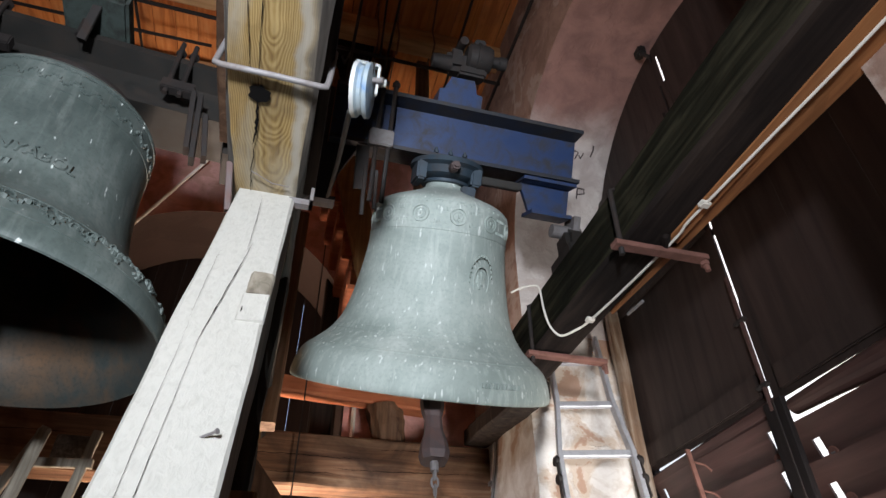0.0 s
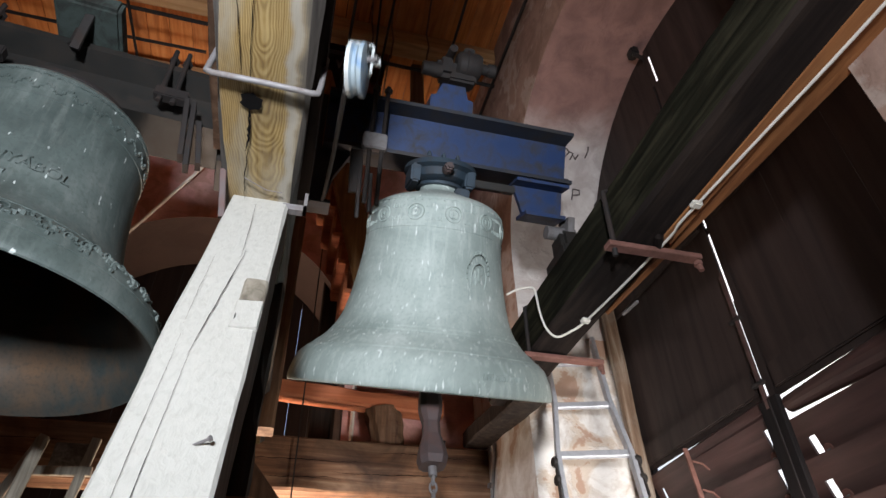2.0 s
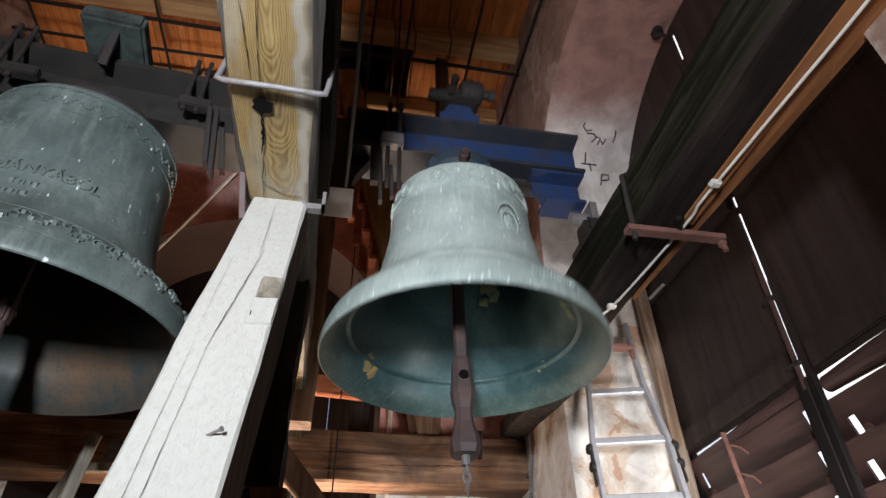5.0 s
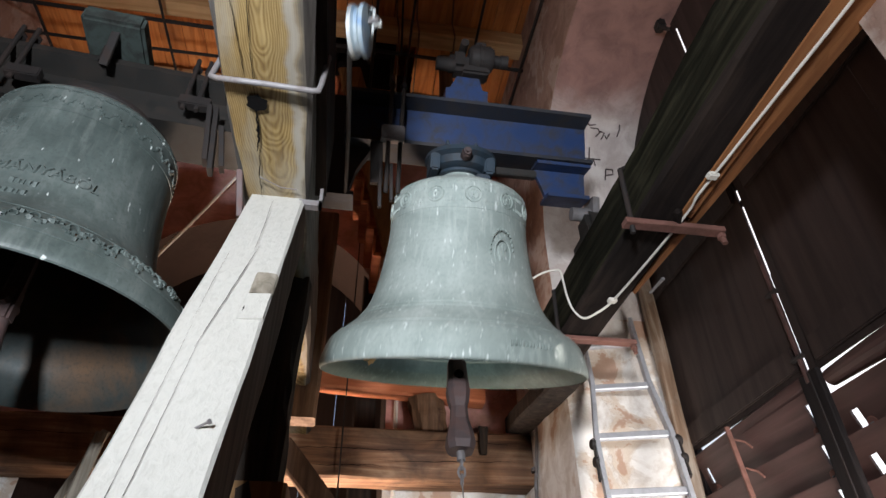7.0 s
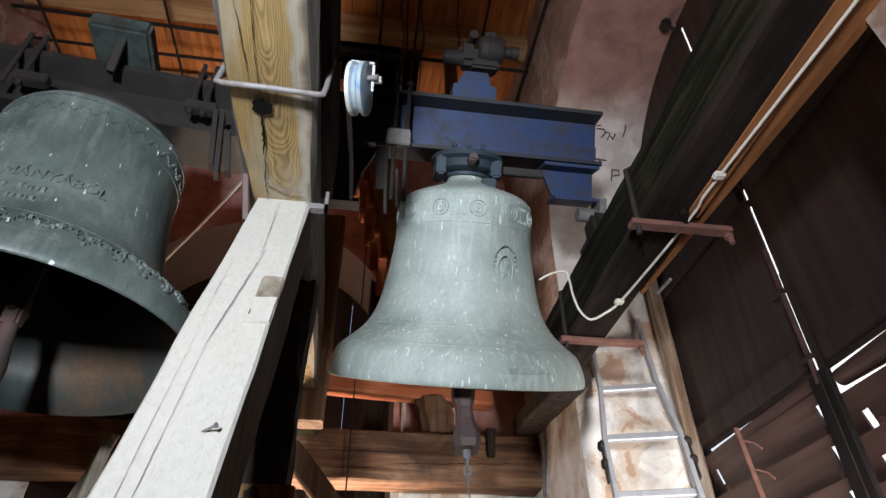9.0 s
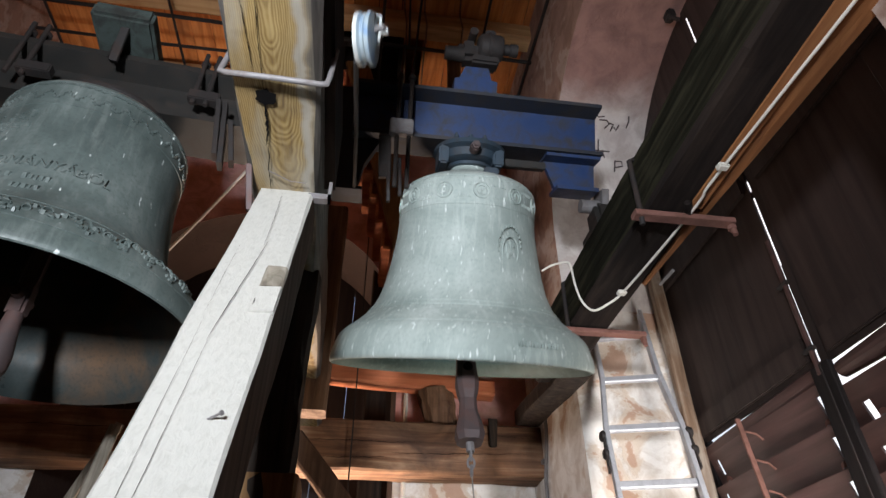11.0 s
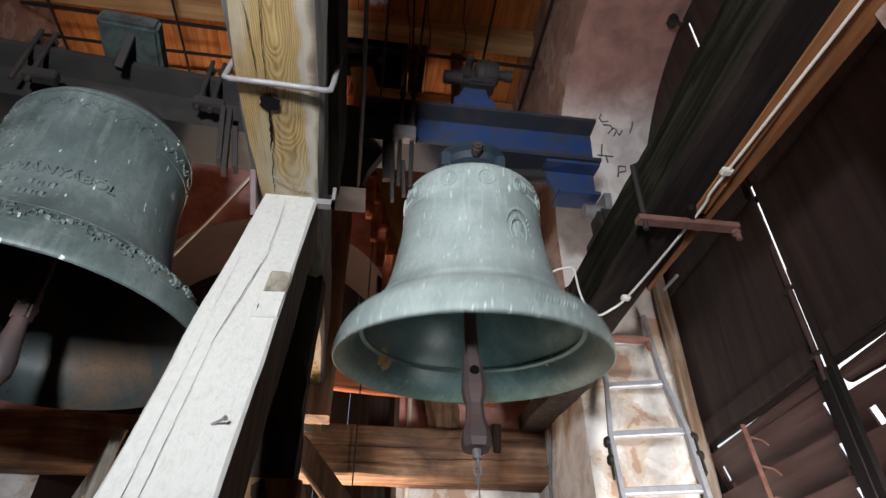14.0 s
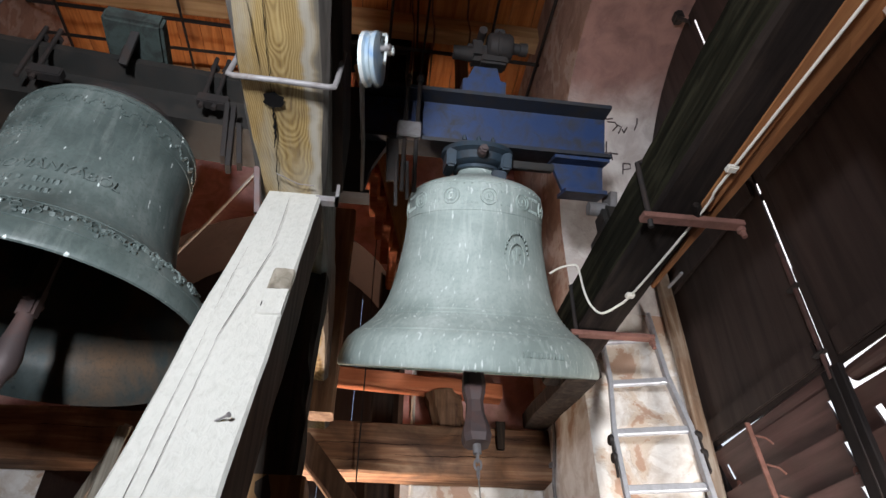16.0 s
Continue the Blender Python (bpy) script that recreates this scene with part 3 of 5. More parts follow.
# ---- the swinging bell ----
PIVOT = (0.506, 1.855, 3.275)
BR, BH = 0.509, 0.70
swing = thing("swinging_bell", PIVOT, "pale green bronze bell swinging under a blue steel yoke", "bell")
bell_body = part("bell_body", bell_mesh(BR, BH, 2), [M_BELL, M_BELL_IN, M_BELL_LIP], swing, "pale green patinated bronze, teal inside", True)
rnd = random.Random(7)
for z in (-0.012, -0.125, -0.505, -0.52, -0.585):
    bm = B()
    hoop(bm, BR, BH, z, 0.003)
    part("moulding", bm, M_BELL, bell_body, "", True)
for k in range(12):
    a = radians(30 * k - 28)
    bm = B()
    rr = radius_at(BR, BH, -0.07)
    ring_relief(bm, rr, a, -0.07, 0.031, 0.031, 0.004, 0.004)
    ring_relief(bm, rr, a, -0.07, 0.019, 0.019, 0.004, 0.003, 12)
    relief(bm, rr, a, -0.068, 0.005, 0.009, 0.005)
    relief(bm, rr, a, -0.083, 0.008, 0.003, 0.004)
    part("medallion", bm, M_BELL, bell_body)
bm = B()
for k in range(150):
    a = radians(k * 2.4)
    if min(abs((math.degrees(a) + 28) % 30), abs((math.degrees(a) + 28) % 30 - 30)) < 8.5:
        continue
    for z in (-0.045, -0.095):
        relief(bm, radius_at(BR, BH, z), a, z, 0.0035 * rnd.uniform(.5, 1.3), 0.011 * rnd.uniform(.6, 1), 0.003)
for k in range(60):
    relief(bm, radius_at(BR, BH, -0.02), radians(6 * k), -0.02, 0.005, 0.004, 0.003)
tagged(part("shoulder_frieze", bm, M_BELL, bell_body, "worn raised lettering, not readable"), kind="stuff")
bm = B()
ang = radians(24)
ring_relief(bm, 0.3035, ang, -0.3, 0.036, 0.058, 0.003, 0.0012, 28)
for i in range(9):
    relief(bm, 0.304, ang + rnd.uniform(-.05, .05), -0.3 + rnd.uniform(-.035, .035), rnd.uniform(.004, .01), rnd.uniform(.008, .02), 0.003)
for i in range(18):
    q = radians(-50 + i * 13)
    relief(bm, 0.303, ang - 0.19 * math.cos(q) * 0.9, -0.285 + 0.085 * math.sin(q), 0.003, 0.007, 0.0025)
part("seal_relief", bm, M_BELL, bell_body, "oval seal with raised figures")
bm = B()
for i in range(13):
    relief(bm, 0.506, radians(12 + i * 1.5), -0.655, 0.003, 0.01, 0.0035)
part("maker_mark", bm, M_BELL, bell_body, "small raised mark above the lip")


def splat(bm, r, a, z, size, rough_seed, inside=True):
    """A thin uneven crust on the inner wall."""
    rn = random.Random(rough_seed)
    _, inn = bell_profile(BR, BH)
    def ri(zz):
        for (r0, z0), (r1, z1) in zip(inn, inn[1:]):
            if min(z0, z1) <= zz <= max(z0, z1) and abs(z1 - z0) > 1e-6:
                return r0 + (r1 - r0) * (zz - z0) / (z1 - z0)
        return 0.4
    pts = []
    for i in range(14):
        k = size * rn.uniform(0.55, 1.15)
        u, w = k * math.cos(2 * math.pi * i / 14), k * math.sin(2 * math.pi * i / 14)
        zz = z + w
        rr = ri(zz) - 0.003
        aa = a + u / rr
        pts.append(bm.verts.new((rr * math.cos(aa), rr * math.sin(aa), zz)))
    c = bm.verts.new(((ri(z) - 0.007) * math.cos(a), (ri(z) - 0.007) * math.sin(a), z))
    for i in range(14):
        bm.faces.new((pts[i], pts[(i + 1) % 14], c))


for a, z, size, m in ((52, -0.25, 0.042, M_VERDI), (48, -0.295, 0.034, M_VERDI), (59, -0.31, 0.03, M_VERDI), (141, -0.61, 0.032, M_STAIN), (135, -0.635, 0.028, M_STAIN), (-22, -0.53, 0.02, M_VERDI), (-18, -0.56, 0.024, M_VERDI), (28, -0.6, 0.013, M_VERDI), (33, -0.615, 0.01, M_VERDI), (265, -0.5, 0.015, M_VERDI)):
    bm = B()
    splat(bm, 0, radians(a), z, size, int(a + z * 100))
    part("crust", bm, m, bell_body, "dried crust on the inner wall")

bm = lathe(B(), [(0.416, -0.592), (0.402, -0.598), (0.404, -0.606), (0.422, -0.614)], 128)
part("moulding", bm, M_BELL_IN, bell_body, "raised ring above the inner lip", True)
bm = ibeam(B(), -0.5, 0.556, 0.0, 0.2, 0.435, 0.2, 0.03, 0.022)
for f in bm.faces:
    f.material_index = 0 if 0.24 < f.calc_center_median().z < 0.395 else 1
part("yoke_beam", bm, [M_BLUE, M_FLANGE], swing, "blue painted steel I-beam with chipped edges")
bm = B()
prism(bm, [(0.315, 0.197), (0.335, 0.15), (0.375, 0.06), (0.548, 0.06), (0.548, 0.197)], -0.012, 0.012)
box(bm, 0.37, 0.552, -0.06, 0.06, 0.05, 0.066)
box(bm, 0.315, 0.552, -0.085, 0.085, 0.184, 0.198)
part("yoke_leg", bm, M_BLUE, swing, "cranked blue steel yoke leg")
bm = B()
prism(bm, [(-0.63, 0.43), (-0.502, 0.43), (-0.502, 0.198), (-0.38, 0.198), (-0.44, 0.09), (-0.47, -0.03), (-0.63, -0.03)], -0.03, 0.03)
box(bm, -0.64, -0.44, -0.09, 0.09, -0.045, -0.031)
box(bm, -0.645, -0.63, -0.09, 0.09, -0.03, 0.43)
part("yoke_leg", bm, M_FLANGE, swing, "dark cranked steel yoke leg")
for x0, x1 in ((-0.72, -0.6), (0.49, 0.62)):
    bm = B()
    tube(bm, [(x0, 0, 0), (x1, 0, 0)], 0.03, 16)
    box(bm, x1 - 0.05 if x0 > 0 else x0 + 0.07, x1 - 0.02 if x0 > 0 else x0 + 0.1, -0.05, 0.05, -0.05, 0.07)
    part("axle_pin", bm, M_GREYIRON, swing)
# collar between yoke and crown
bm = B()
lathe(bm, [(0.0, 0.199), (0.15, 0.199), (0.155, 0.178), (0.13, 0.168), (0.12, 0.14), (0.085, 0.125), (0.0, 0.125)], 40)
box(bm, -0.14, -0.1, -0.1, 0.05, 0.1, 0.18, bevel=0.008)
box(bm, 0.085, 0.13, -0.1, 0.05, 0.105, 0.185, bevel=0.008)
box(bm, 0.05, 0.11, -0.1, 0.05, 0.045, 0.1, bevel=0.006)
part("collar", bm, M_BLUEGREY, swing, "blue-grey cast collar", True)
bm = B()
lathe(bm, [(0.0, 0.02), (0.018, 0.02), (0.021, 0.014), (0.021, -0.02), (0.0, -0.02)], 18, Matrix.Translation((-0.002, -0.15, 0.155)) @ Matrix.Rotation(radians(90), 4, "X"))
bolt(bm, (-0.002, -0.17, 0.155), 0.018, 0.014)
part("collar_bolt", bm, M_CLAPPER, swing)
bm = B()
lathe(bm, [(0.0, 0.126), (0.1, 0.12), (0.1, 0.108), (0.0, 0.104)], 32)
part("crown_flange", bm, M_BLUEGREY, swing)
bm = B()
box(bm, 0.13, 0.33, -0.02, 0.02, 0.145, 0.178, bevel=0.004)
part("spacer_bar", bm, M_STEEL, swing)
for x in (-0.07, -0.01, 0.05):
    bm = B()
    bolt(bm, (x, -0.08, 0.222), 0.01, 0.012, (0, 0, 1))
    part("flange_bolt", bm, M_BLUEGREY, swing)
# stirrup rods with their clamp block
for x in (-0.318, -0.27):
    bm = B()
    tube(bm, [(x, -0.115, 0.47), (x, -0.115, 0.2), (x + 0.004, -0.11, -0.03)], 0.009, 8)
    bolt(bm, (x, -0.115, 0.445), 0.016, 0.016, (0, 0, 1))
    part("stirrup_rod", bm, M_IRON, swing)
bm = B()
box(bm, -0.35, -0.255, -0.145, -0.095, 0.19, 0.255, bevel=0.005)
part("clamp_block", bm, M_GREYIRON, swing, "grey forged clamp block")
for dx, z0, z1, ww in ((-0.365, 0.19, 0.02, 0.05), (-0.345, 0.1, -0.08, 0.014), (-0.3, 0.1, -0.05, 0.014)):
    bm = B()
    timber(bm, (dx, -0.09, z0), (dx + 0.012, -0.07, z1), ww, 0.035, up=(0, 1, 0), wob=0, chamfer=0.002, n=1)
    part("hanger_plate", bm, M_IRON, swing)
# gear motor on top
bm = B()
prism(bm, [(-0.09, 0.437), (0.095, 0.437), (0.095, 0.495), (0.07, 0.5), (0.055, 0.555), (-0.045, 0.555), (-0.07, 0.5), (-0.09, 0.495)], -0.085, 0.085)
part("motor_base", bm, M_BLUE, swing, "blue painted motor bracket")
gear = new("gear_motor")
gear.parent = swing
gear.location = (0.03, -0.06, 0.118)
gear.scale = (0.84, 0.84, 0.84)
turn = Matrix.Translation((0.04, -0.02, 0.645)) @ Matrix.Rotation(radians(90), 4, "Y")
bm = B()
lathe(bm, [(0.0, -0.07), (0.05, -0.07), (0.066, -0.055), (0.07, -0.02), (0.078, -0.018), (0.078, -0.005), (0.07, -0.003), (0.07, 0.04), (0.06, 0.06), (0.03, 0.065), (0.028, 0.1), (0.034, 0.102), (0.034, 0.14), (0.0, 0.14)], 28, turn)
part("motor_housing", bm, M_IRON, gear, "black cast motor housing", True)
bm = B()
box(bm, -0.13, -0.03, -0.07, 0.05, 0.545, 0.66, bevel=0.025)
tube(bm, [(-0.2, -0.03, 0.585), (-0.1, -0.03, 0.585)], [0.035, 0.04], 14)
tube(bm, [(-0.06, -0.09, 0.69), (-0.06, 0.03, 0.69)], 0.022, 12)
box(bm, -0.07, 0.08, -0.06, 0.05, 0.535, 0.585, bevel=0.012)
part("gear_case", bm, M_IRON, gear, "black cast gear case", True)
bm = B()
box(bm, 0.005, 0.06, -0.05, 0.0, 0.7, 0.735, bevel=0.006)
part("terminal_box", bm, M_IRON, gear)
# rope lever with its pulley
lever = new("rope_lever")
lever.parent = swing
bm = B()
tube(bm, [(-0.462, -0.96, 0.0), (-0.462, -0.55, -0.02), (-0.47, -0.1, -0.035), (-0.5, 0.02, -0.02)], 0.007, 8)
part("lever_rod", bm, M_IRON, lever)
pm = Matrix.Translation((-0.44, -0.985, 0.05)) @ Matrix.Rotation(radians(-14), 4, "Z") @ Matrix.Rotation(radians(90), 4, "Y")
bm = B()
lathe(bm, [(0.0, -0.023), (0.056, -0.023), (0.068, -0.02), (0.068, -0.01), (0.06, -0.004), (0.06, 0.004), (0.068, 0.01), (0.068, 0.02), (0.056, 0.023), (0.0, 0.023)], 32, pm)
for f in bm.faces:
    f.material_index = 1 if (pm.inverted() @ f.calc_center_median()).z < -0.008 else 0
part("pulley", bm, [M_SHEAVE, M_PALEPAINT], lever, "pale blue painted grooved pulley", True)
bm = B()
timber(bm, (-0.423, -1.0, 0.115), (-0.43, -0.985, 0.03), 0.008, 0.03, up=(0, 1, 0), wob=0, chamfer=0.002, n=1)
part("pulley_cheek", bm, M_IRON, lever, "dark iron cheek strap")
bm = B()
tube(bm, [(-0.44, -0.985, 0.075), (-0.395, -1.012, 0.075)], 0.007, 8)
part("pulley_bolt", bm, M_GREYIRON, lever)
bm = B()
box(bm, -0.468, -0.404, -1.0, -0.97, 0.114, 0.12, bevel=0.003)
box(bm, -0.41, -0.404, -1.0, -0.97, 0.04, 0.116, bevel=0.003)
tube(bm, [(-0.404, -0.99, 0.075), (-0.385, -0.995, 0.075)], 0.009, 6)
part("pulley_clevis", bm, M_PALEPAINT, lever, "pale painted clevis over the pulley")
# clapper
clapper = new("clapper")
clapper.parent = swing
clapper.location = (-0.02, 0, -0.28)
bm = B()
timber(bm, (0, 0, 0.02), (0, 0, -0.5), 0.046, 0.034, up=(0, 1, 0), wob=0.002, chamfer=0.007, n=10, seed=3)
part("clapper_shaft", bm, M_CLAPPER, clapper, "dark forged clapper shaft", True)
bm = B()
box(bm, -0.055, 0.05, -0.03, 0.03, -0.03, 0.055, bevel=0.012)
tube(bm, [(-0.07, 0, 0.02), (0.065, 0, 0.02)], 0.02, 10)
part("clapper_hinge", bm, M_CLAPPER, clapper)
bm = B()
ring = []
for z, w, d in ((-0.44, 0.022, 0.02), (-0.46, 0.031, 0.026), (-0.52, 0.034, 0.032), (-0.57, 0.039, 0.037), (-0.605, 0.035, 0.035), (-0.635, 0.027, 0.027), (-0.68, 0.029, 0.029), (-0.73, 0.042, 0.042), (-0.76, 0.046, 0.046), (-0.785, 0.04, 0.04)):
    ring.append([bm.verts.new((w * x, d * y, z)) for x, y in ((-1, -.55), (-.55, -1), (.55, -1), (1, -.55), (1, .55), (.55, 1), (-.55, 1), (-1, .55))])
for p, q in zip(ring, ring[1:]):
    for k in range(8):
        bm.faces.new((p[k], p[(k + 1) % 8], q[(k + 1) % 8], q[k]))
bm.faces.new(ring[0])
bm.faces.new(list(reversed(ring[-1])))
part("clapper_ball", bm, M_CLAPPER, clapper, "forged octagonal striking end with a bolt eye")
bm = B()
lathe(bm, [(0.0, 0.006), (0.015, 0.006), (0.017, 0.0), (0.0, 0.0)], 16, Matrix.Translation((0.0, -0.033, -0.52)) @ Matrix.Rotation(radians(90), 4, "X"))
part("bolt_eye", bm, M_BLACK, clapper)
bm = B()
tube(bm, [(0, 0, -0.78), (0, 0, -0.815)], 0.014, 8)
for i in range(3):
    zc = -0.825 - i * 0.026
    c, s_ = (1, 0) if i % 2 else (0, 1)
    tube(bm, [(0.011 * math.cos(k * math.pi / 5) * c, 0.011 * math.cos(k * math.pi / 5) * s_, zc + 0.018 * math.sin(k * math.pi / 5)) for k in range(11)], 0.004, 6)
part("chain", bm, M_GREYIRON, clapper)
bm = B()
tube(bm, [(0, 0, -0.89), (0.004, 0.0, -1.0), (0.0, 0.006, -1.18)], 0.0025, 5)
part("cord", bm, M_PALEOAK, clapper)

# bearings on the frame beams
for x, seat in ((-0.15, 3.128), (1.085, 3.04)):
    bm = B()
    box(bm, x - 0.06, x + 0.06, PIVOT[1] - 0.08, PIVOT[1] + 0.11, seat, 3.165, bevel=0.006)
    box(bm, x - 0.045, x + 0.045, PIVOT[1] - 0.055, PIVOT[1] + 0.07, 3.16, 3.27, bevel=0.02)
    for dy in (-0.07, 0.09):
        bolt(bm, (x, PIVOT[1] + dy, 3.16), 0.014, 0.02, (0, 0, 1))
    tagged(part("bearing", bm, M_STEEL), "dark steel bearing block on the frame beam", "bearing", "bearing blocks")

# ---- the resting bell ----
LR, LH = 0.5, 0.731
still = thing("resting_bell", (-0.84, 1.606, 3.136), "dark green bronze bell with raised lettering, hanging at rest", "bell")
sb = part("bell_body", bell_mesh(LR, LH, 2), [M_BELL_L, M_BELL_LIN, M_BELL_LIN], still, "dark green bronze, grey-green inside", True)
for z in (-0.02, -0.03, -0.125, -0.56, -0.68):
    bm = B()
    hoop(bm, LR, LH, z, 0.003)
    part("moulding", bm, M_BELL_L, sb, "", True)
rnd = random.Random(11)
bm = B()
for k in range(430):
    a = radians(k * 360 / 430 + rnd.uniform(-.3, .3))
    z = -0.635 + 0.02 * math.sin(k * 0.55) + rnd.uniform(-.014, .014)
    relief(bm, radius_at(LR, LH, z), a, z, rnd.uniform(.004, .009), rnd.uniform(.004, .01), 0.006, rnd.uniform(-.5, .5))
for k in range(300):
    a = radians(k * 1.2)
    relief(bm, radius_at(LR, LH, -0.035), a, -0.035 + rnd.uniform(-.004, .004), 0.003, 0.004, 0.004)
for k in range(230):
    a = radians(k * 360 / 230)
    z = -0.085 + 0.014 * math.sin(k * 0.9)
    relief(bm, radius_at(LR, LH, z), a, z, rnd.uniform(.004, .008), rnd.uniform(.004, .01), 0.004)
tagged(part("leaf_frieze", bm, M_BELL_L, sb, "raised leaf and flower frieze round the bell"), kind="stuff")
part("inscription", curved_text("ADOMÁNYÁBÓL", 0.05, LR, LH, -0.4, radians(-26), 0.005), M_BELL_L, sb, "raised capital lettering")
bm = B()
for row, (z, a0, n) in enumerate(((-0.445, -22, 17), (-0.49, -12, 12))):
    for k in range(n):
        if rnd.random() < 0.85:
            relief(bm, radius_at(LR, LH, z), radians(a0 + k * 2.4), z, rnd.uniform(.004, .009), rnd.uniform(.01, .015), 0.004, rnd.uniform(-.2, .2))
tagged(part("worn_inscription", bm, M_BELL_L, sb, "worn lettering, not readable"), kind="stuff")
bm = B()
for k in range(70):
    a = radians(k * 360 / 70 + rnd.uniform(-1, 1))
    z = -0.628 + 0.016 * math.sin(k * 1.3)
    ring_relief(bm, radius_at(LR, LH, z) + 0.001, a, z, rnd.uniform(.009, .014), rnd.uniform(.008, .013), 0.003, 0.0035, 10)
tagged(part("scroll_frieze", bm, M_BELL_L, sb, "raised vine scrolls round the bell"), kind="stuff")
bm = B()
for k in range(11):
    f = k / 10 - 0.5
    relief(bm, radius_at(LR, LH, -0.3 + 0.035 * f), radians(-21 + 9 * f), -0.3 + 0.035 * f, 0.0035, 0.018 * math.sqrt(max(0.06, 1 - 4 * f * f)), 0.005)
part("leaf_relief", bm, M_BELL_L, sb, "raised ribbed leaf")
bm = B()
for k in range(60):
    a, z = rnd.uniform(-38, -8), rnd.uniform(-0.245, -0.16)
    relief(bm, radius_at(LR, LH, z), radians(a), z, rnd.uniform(.004, .012), rnd.uniform(.003, .009), 0.003, rnd.uniform(-.3, .3))
tagged(part("garland_relief", bm, M_BELL_L, sb, "worn raised garland on the waist"), kind="stuff")
lyoke = new("yoke")
lyoke.parent = still
lyoke.rotation_euler = (0, 0, radians(5.5))
part("yoke_beam", ibeam(B(), -0.85, 0.52, 0.0, 0.1, 0.375, 0.2, 0.03, 0.038), M_STEEL, lyoke, "dark green steel I-beam")
bm = B()
lathe(bm, [(0.0, 0.098), (0.2, 0.098), (0.208, 0.092), (0.208, 0.08), (0.2, 0.074), (0.1, 0.07), (0.085, 0.03), (0.085, -0.02), (0.0, -0.02)], 40)
part("crown_plate", bm, M_IRON, still, "dark round plate above the bell crown")
bm = B()
box(bm, -0.115, 0.095, -0.245, 0.06, 0.395, 0.47, bevel=0.012)
part("ballast_block", bm, M_BALLAST, lyoke, "green-grey painted ballast block")
for x in (-0.34, -0.29, 0.27, 0.315):
    bm = B()
    tube(bm, [(x, -0.105, 0.45), (x, -0.105, 0.17)], 0.009, 8)
    bolt(bm, (x, -0.09, 0.4), 0.018, 0.016, (0, 0, 1))
    part("stirrup_rod", bm, M_IRON, lyoke)
for x in (-0.285, 0.28):
    bm = B()
    box(bm, x - 0.03, x + 0.08, -0.12, -0.08, 0.19, 0.235, bevel=0.004)
    part("clamp_plate", bm, M_IRON, lyoke)
for x, z0, z1 in ((0.36, 0.2, -0.04), (0.385, 0.19, -0.08), (0.42, 0.1, -0.06)):
    bm = B()
    timber(bm, (x, -0.1, z0), (x + 0.03, -0.07, z1), 0.018, 0.05, up=(0, 1, 0), wob=0, chamfer=0.002, n=1)
    part("hanger_plate", bm, M_IRON, lyoke)
bm = B()
tube(bm, [(-0.04, -0.12, 0.32), (-0.04, -0.13, 0.45)], 0.014, 8)
timber(bm, (-0.02, -0.14, 0.28), (0.0, -0.2, 0.4), 0.03, 0.014, up=(0, 1, 0), wob=0, n=1, chamfer=0.002)
part("tie_rod", bm, M_IRON, lyoke)
for x in (-0.75, 0.6):
    bm = B()
    prism(bm, [(x - 0.12, 0.13), (x + 0.12, 0.13), (x + 0.1, -0.0), (x - 0.1, 0.0)], -0.06, 0.1)
    part("yoke_foot", bm, M_STEEL, lyoke)
sclap = new("clapper")
sclap.parent = still
bm = B()
timber(bm, (-0.025, 0, 0.02), (-0.02, 0.0, -0.6), 0.05, 0.03, up=(0, 1, 0), wob=0.003, n=10, chamfer=0.007)
part("clapper_shaft", bm, M_CLAPPER, sclap, "dark forged flat clapper shaft")
bm = B()
box(bm, -0.045, 0.006, -0.022, 0.022, -0.69, -0.585, bevel=0.008)
tube(bm, [(-0.02, -0.045, -0.63), (-0.02, 0.045, -0.63)], 0.016, 8)
part("clapper_joint", bm, M_CLAPPER, sclap, "bolted clapper joint")
bm = B()
lathe(bm, [(0.0, -0.67), (0.022, -0.675), (0.026, -0.72), (0.032, -0.76), (0.04, -0.81), (0.038, -0.85), (0.025, -0.875), (0.018, -0.91), (0.0, -0.93)], 20, Matrix.Translation((-0.02, 0, 0)))
part("clapper_ball", bm, M_CLAPPER, sclap, "forged pear-shaped striking ball", True)
bm = B()
box(bm, -1.72, -1.5, 1.3, 1.95, 2.75, 3.135)
tagged(part("frame_beam", bm, M_DARKOAK), "dark oak frame beam carrying the resting bell's yoke", "beam")

# ---- ironwork and marks on the golden beam and the white brace ----
bm = B()
tube(bm, [(-0.272, 0.99, 2.98), (-0.276, 0.962, 2.83), (-0.276, 0.955, 2.803), (-0.262, 0.953, 2.796), (-0.15, 0.955, 2.797), (-0.035, 0.96, 2.797), (-0.02, 0.962, 2.803), (-0.016, 0.97, 2.84), (-0.012, 0.99, 2.98)], 0.0075, 10)
part("iron_strap", bm, M_GREYIRON, left_beam, "grey iron rod strapped under the beam", True)
bm = B()
rn = random.Random(5)
vs = [bm.verts.new((-0.178 + 0.029 * rn.uniform(.65, 1.15) * math.cos(i * math.pi / 8), 1.028 + 0.029 * rn.uniform(.75, 1.1) * math.sin(i * math.pi / 8), 2.8085)) for i in range(16)]
ce = bm.verts.new((-0.178, 1.028, 2.8088))
for i in range(16):
    bm.faces.new((vs[i], vs[(i + 1) % 16], ce))
part("knot_hole", bm, M_BLACK, left_beam, "dark open knot hole")


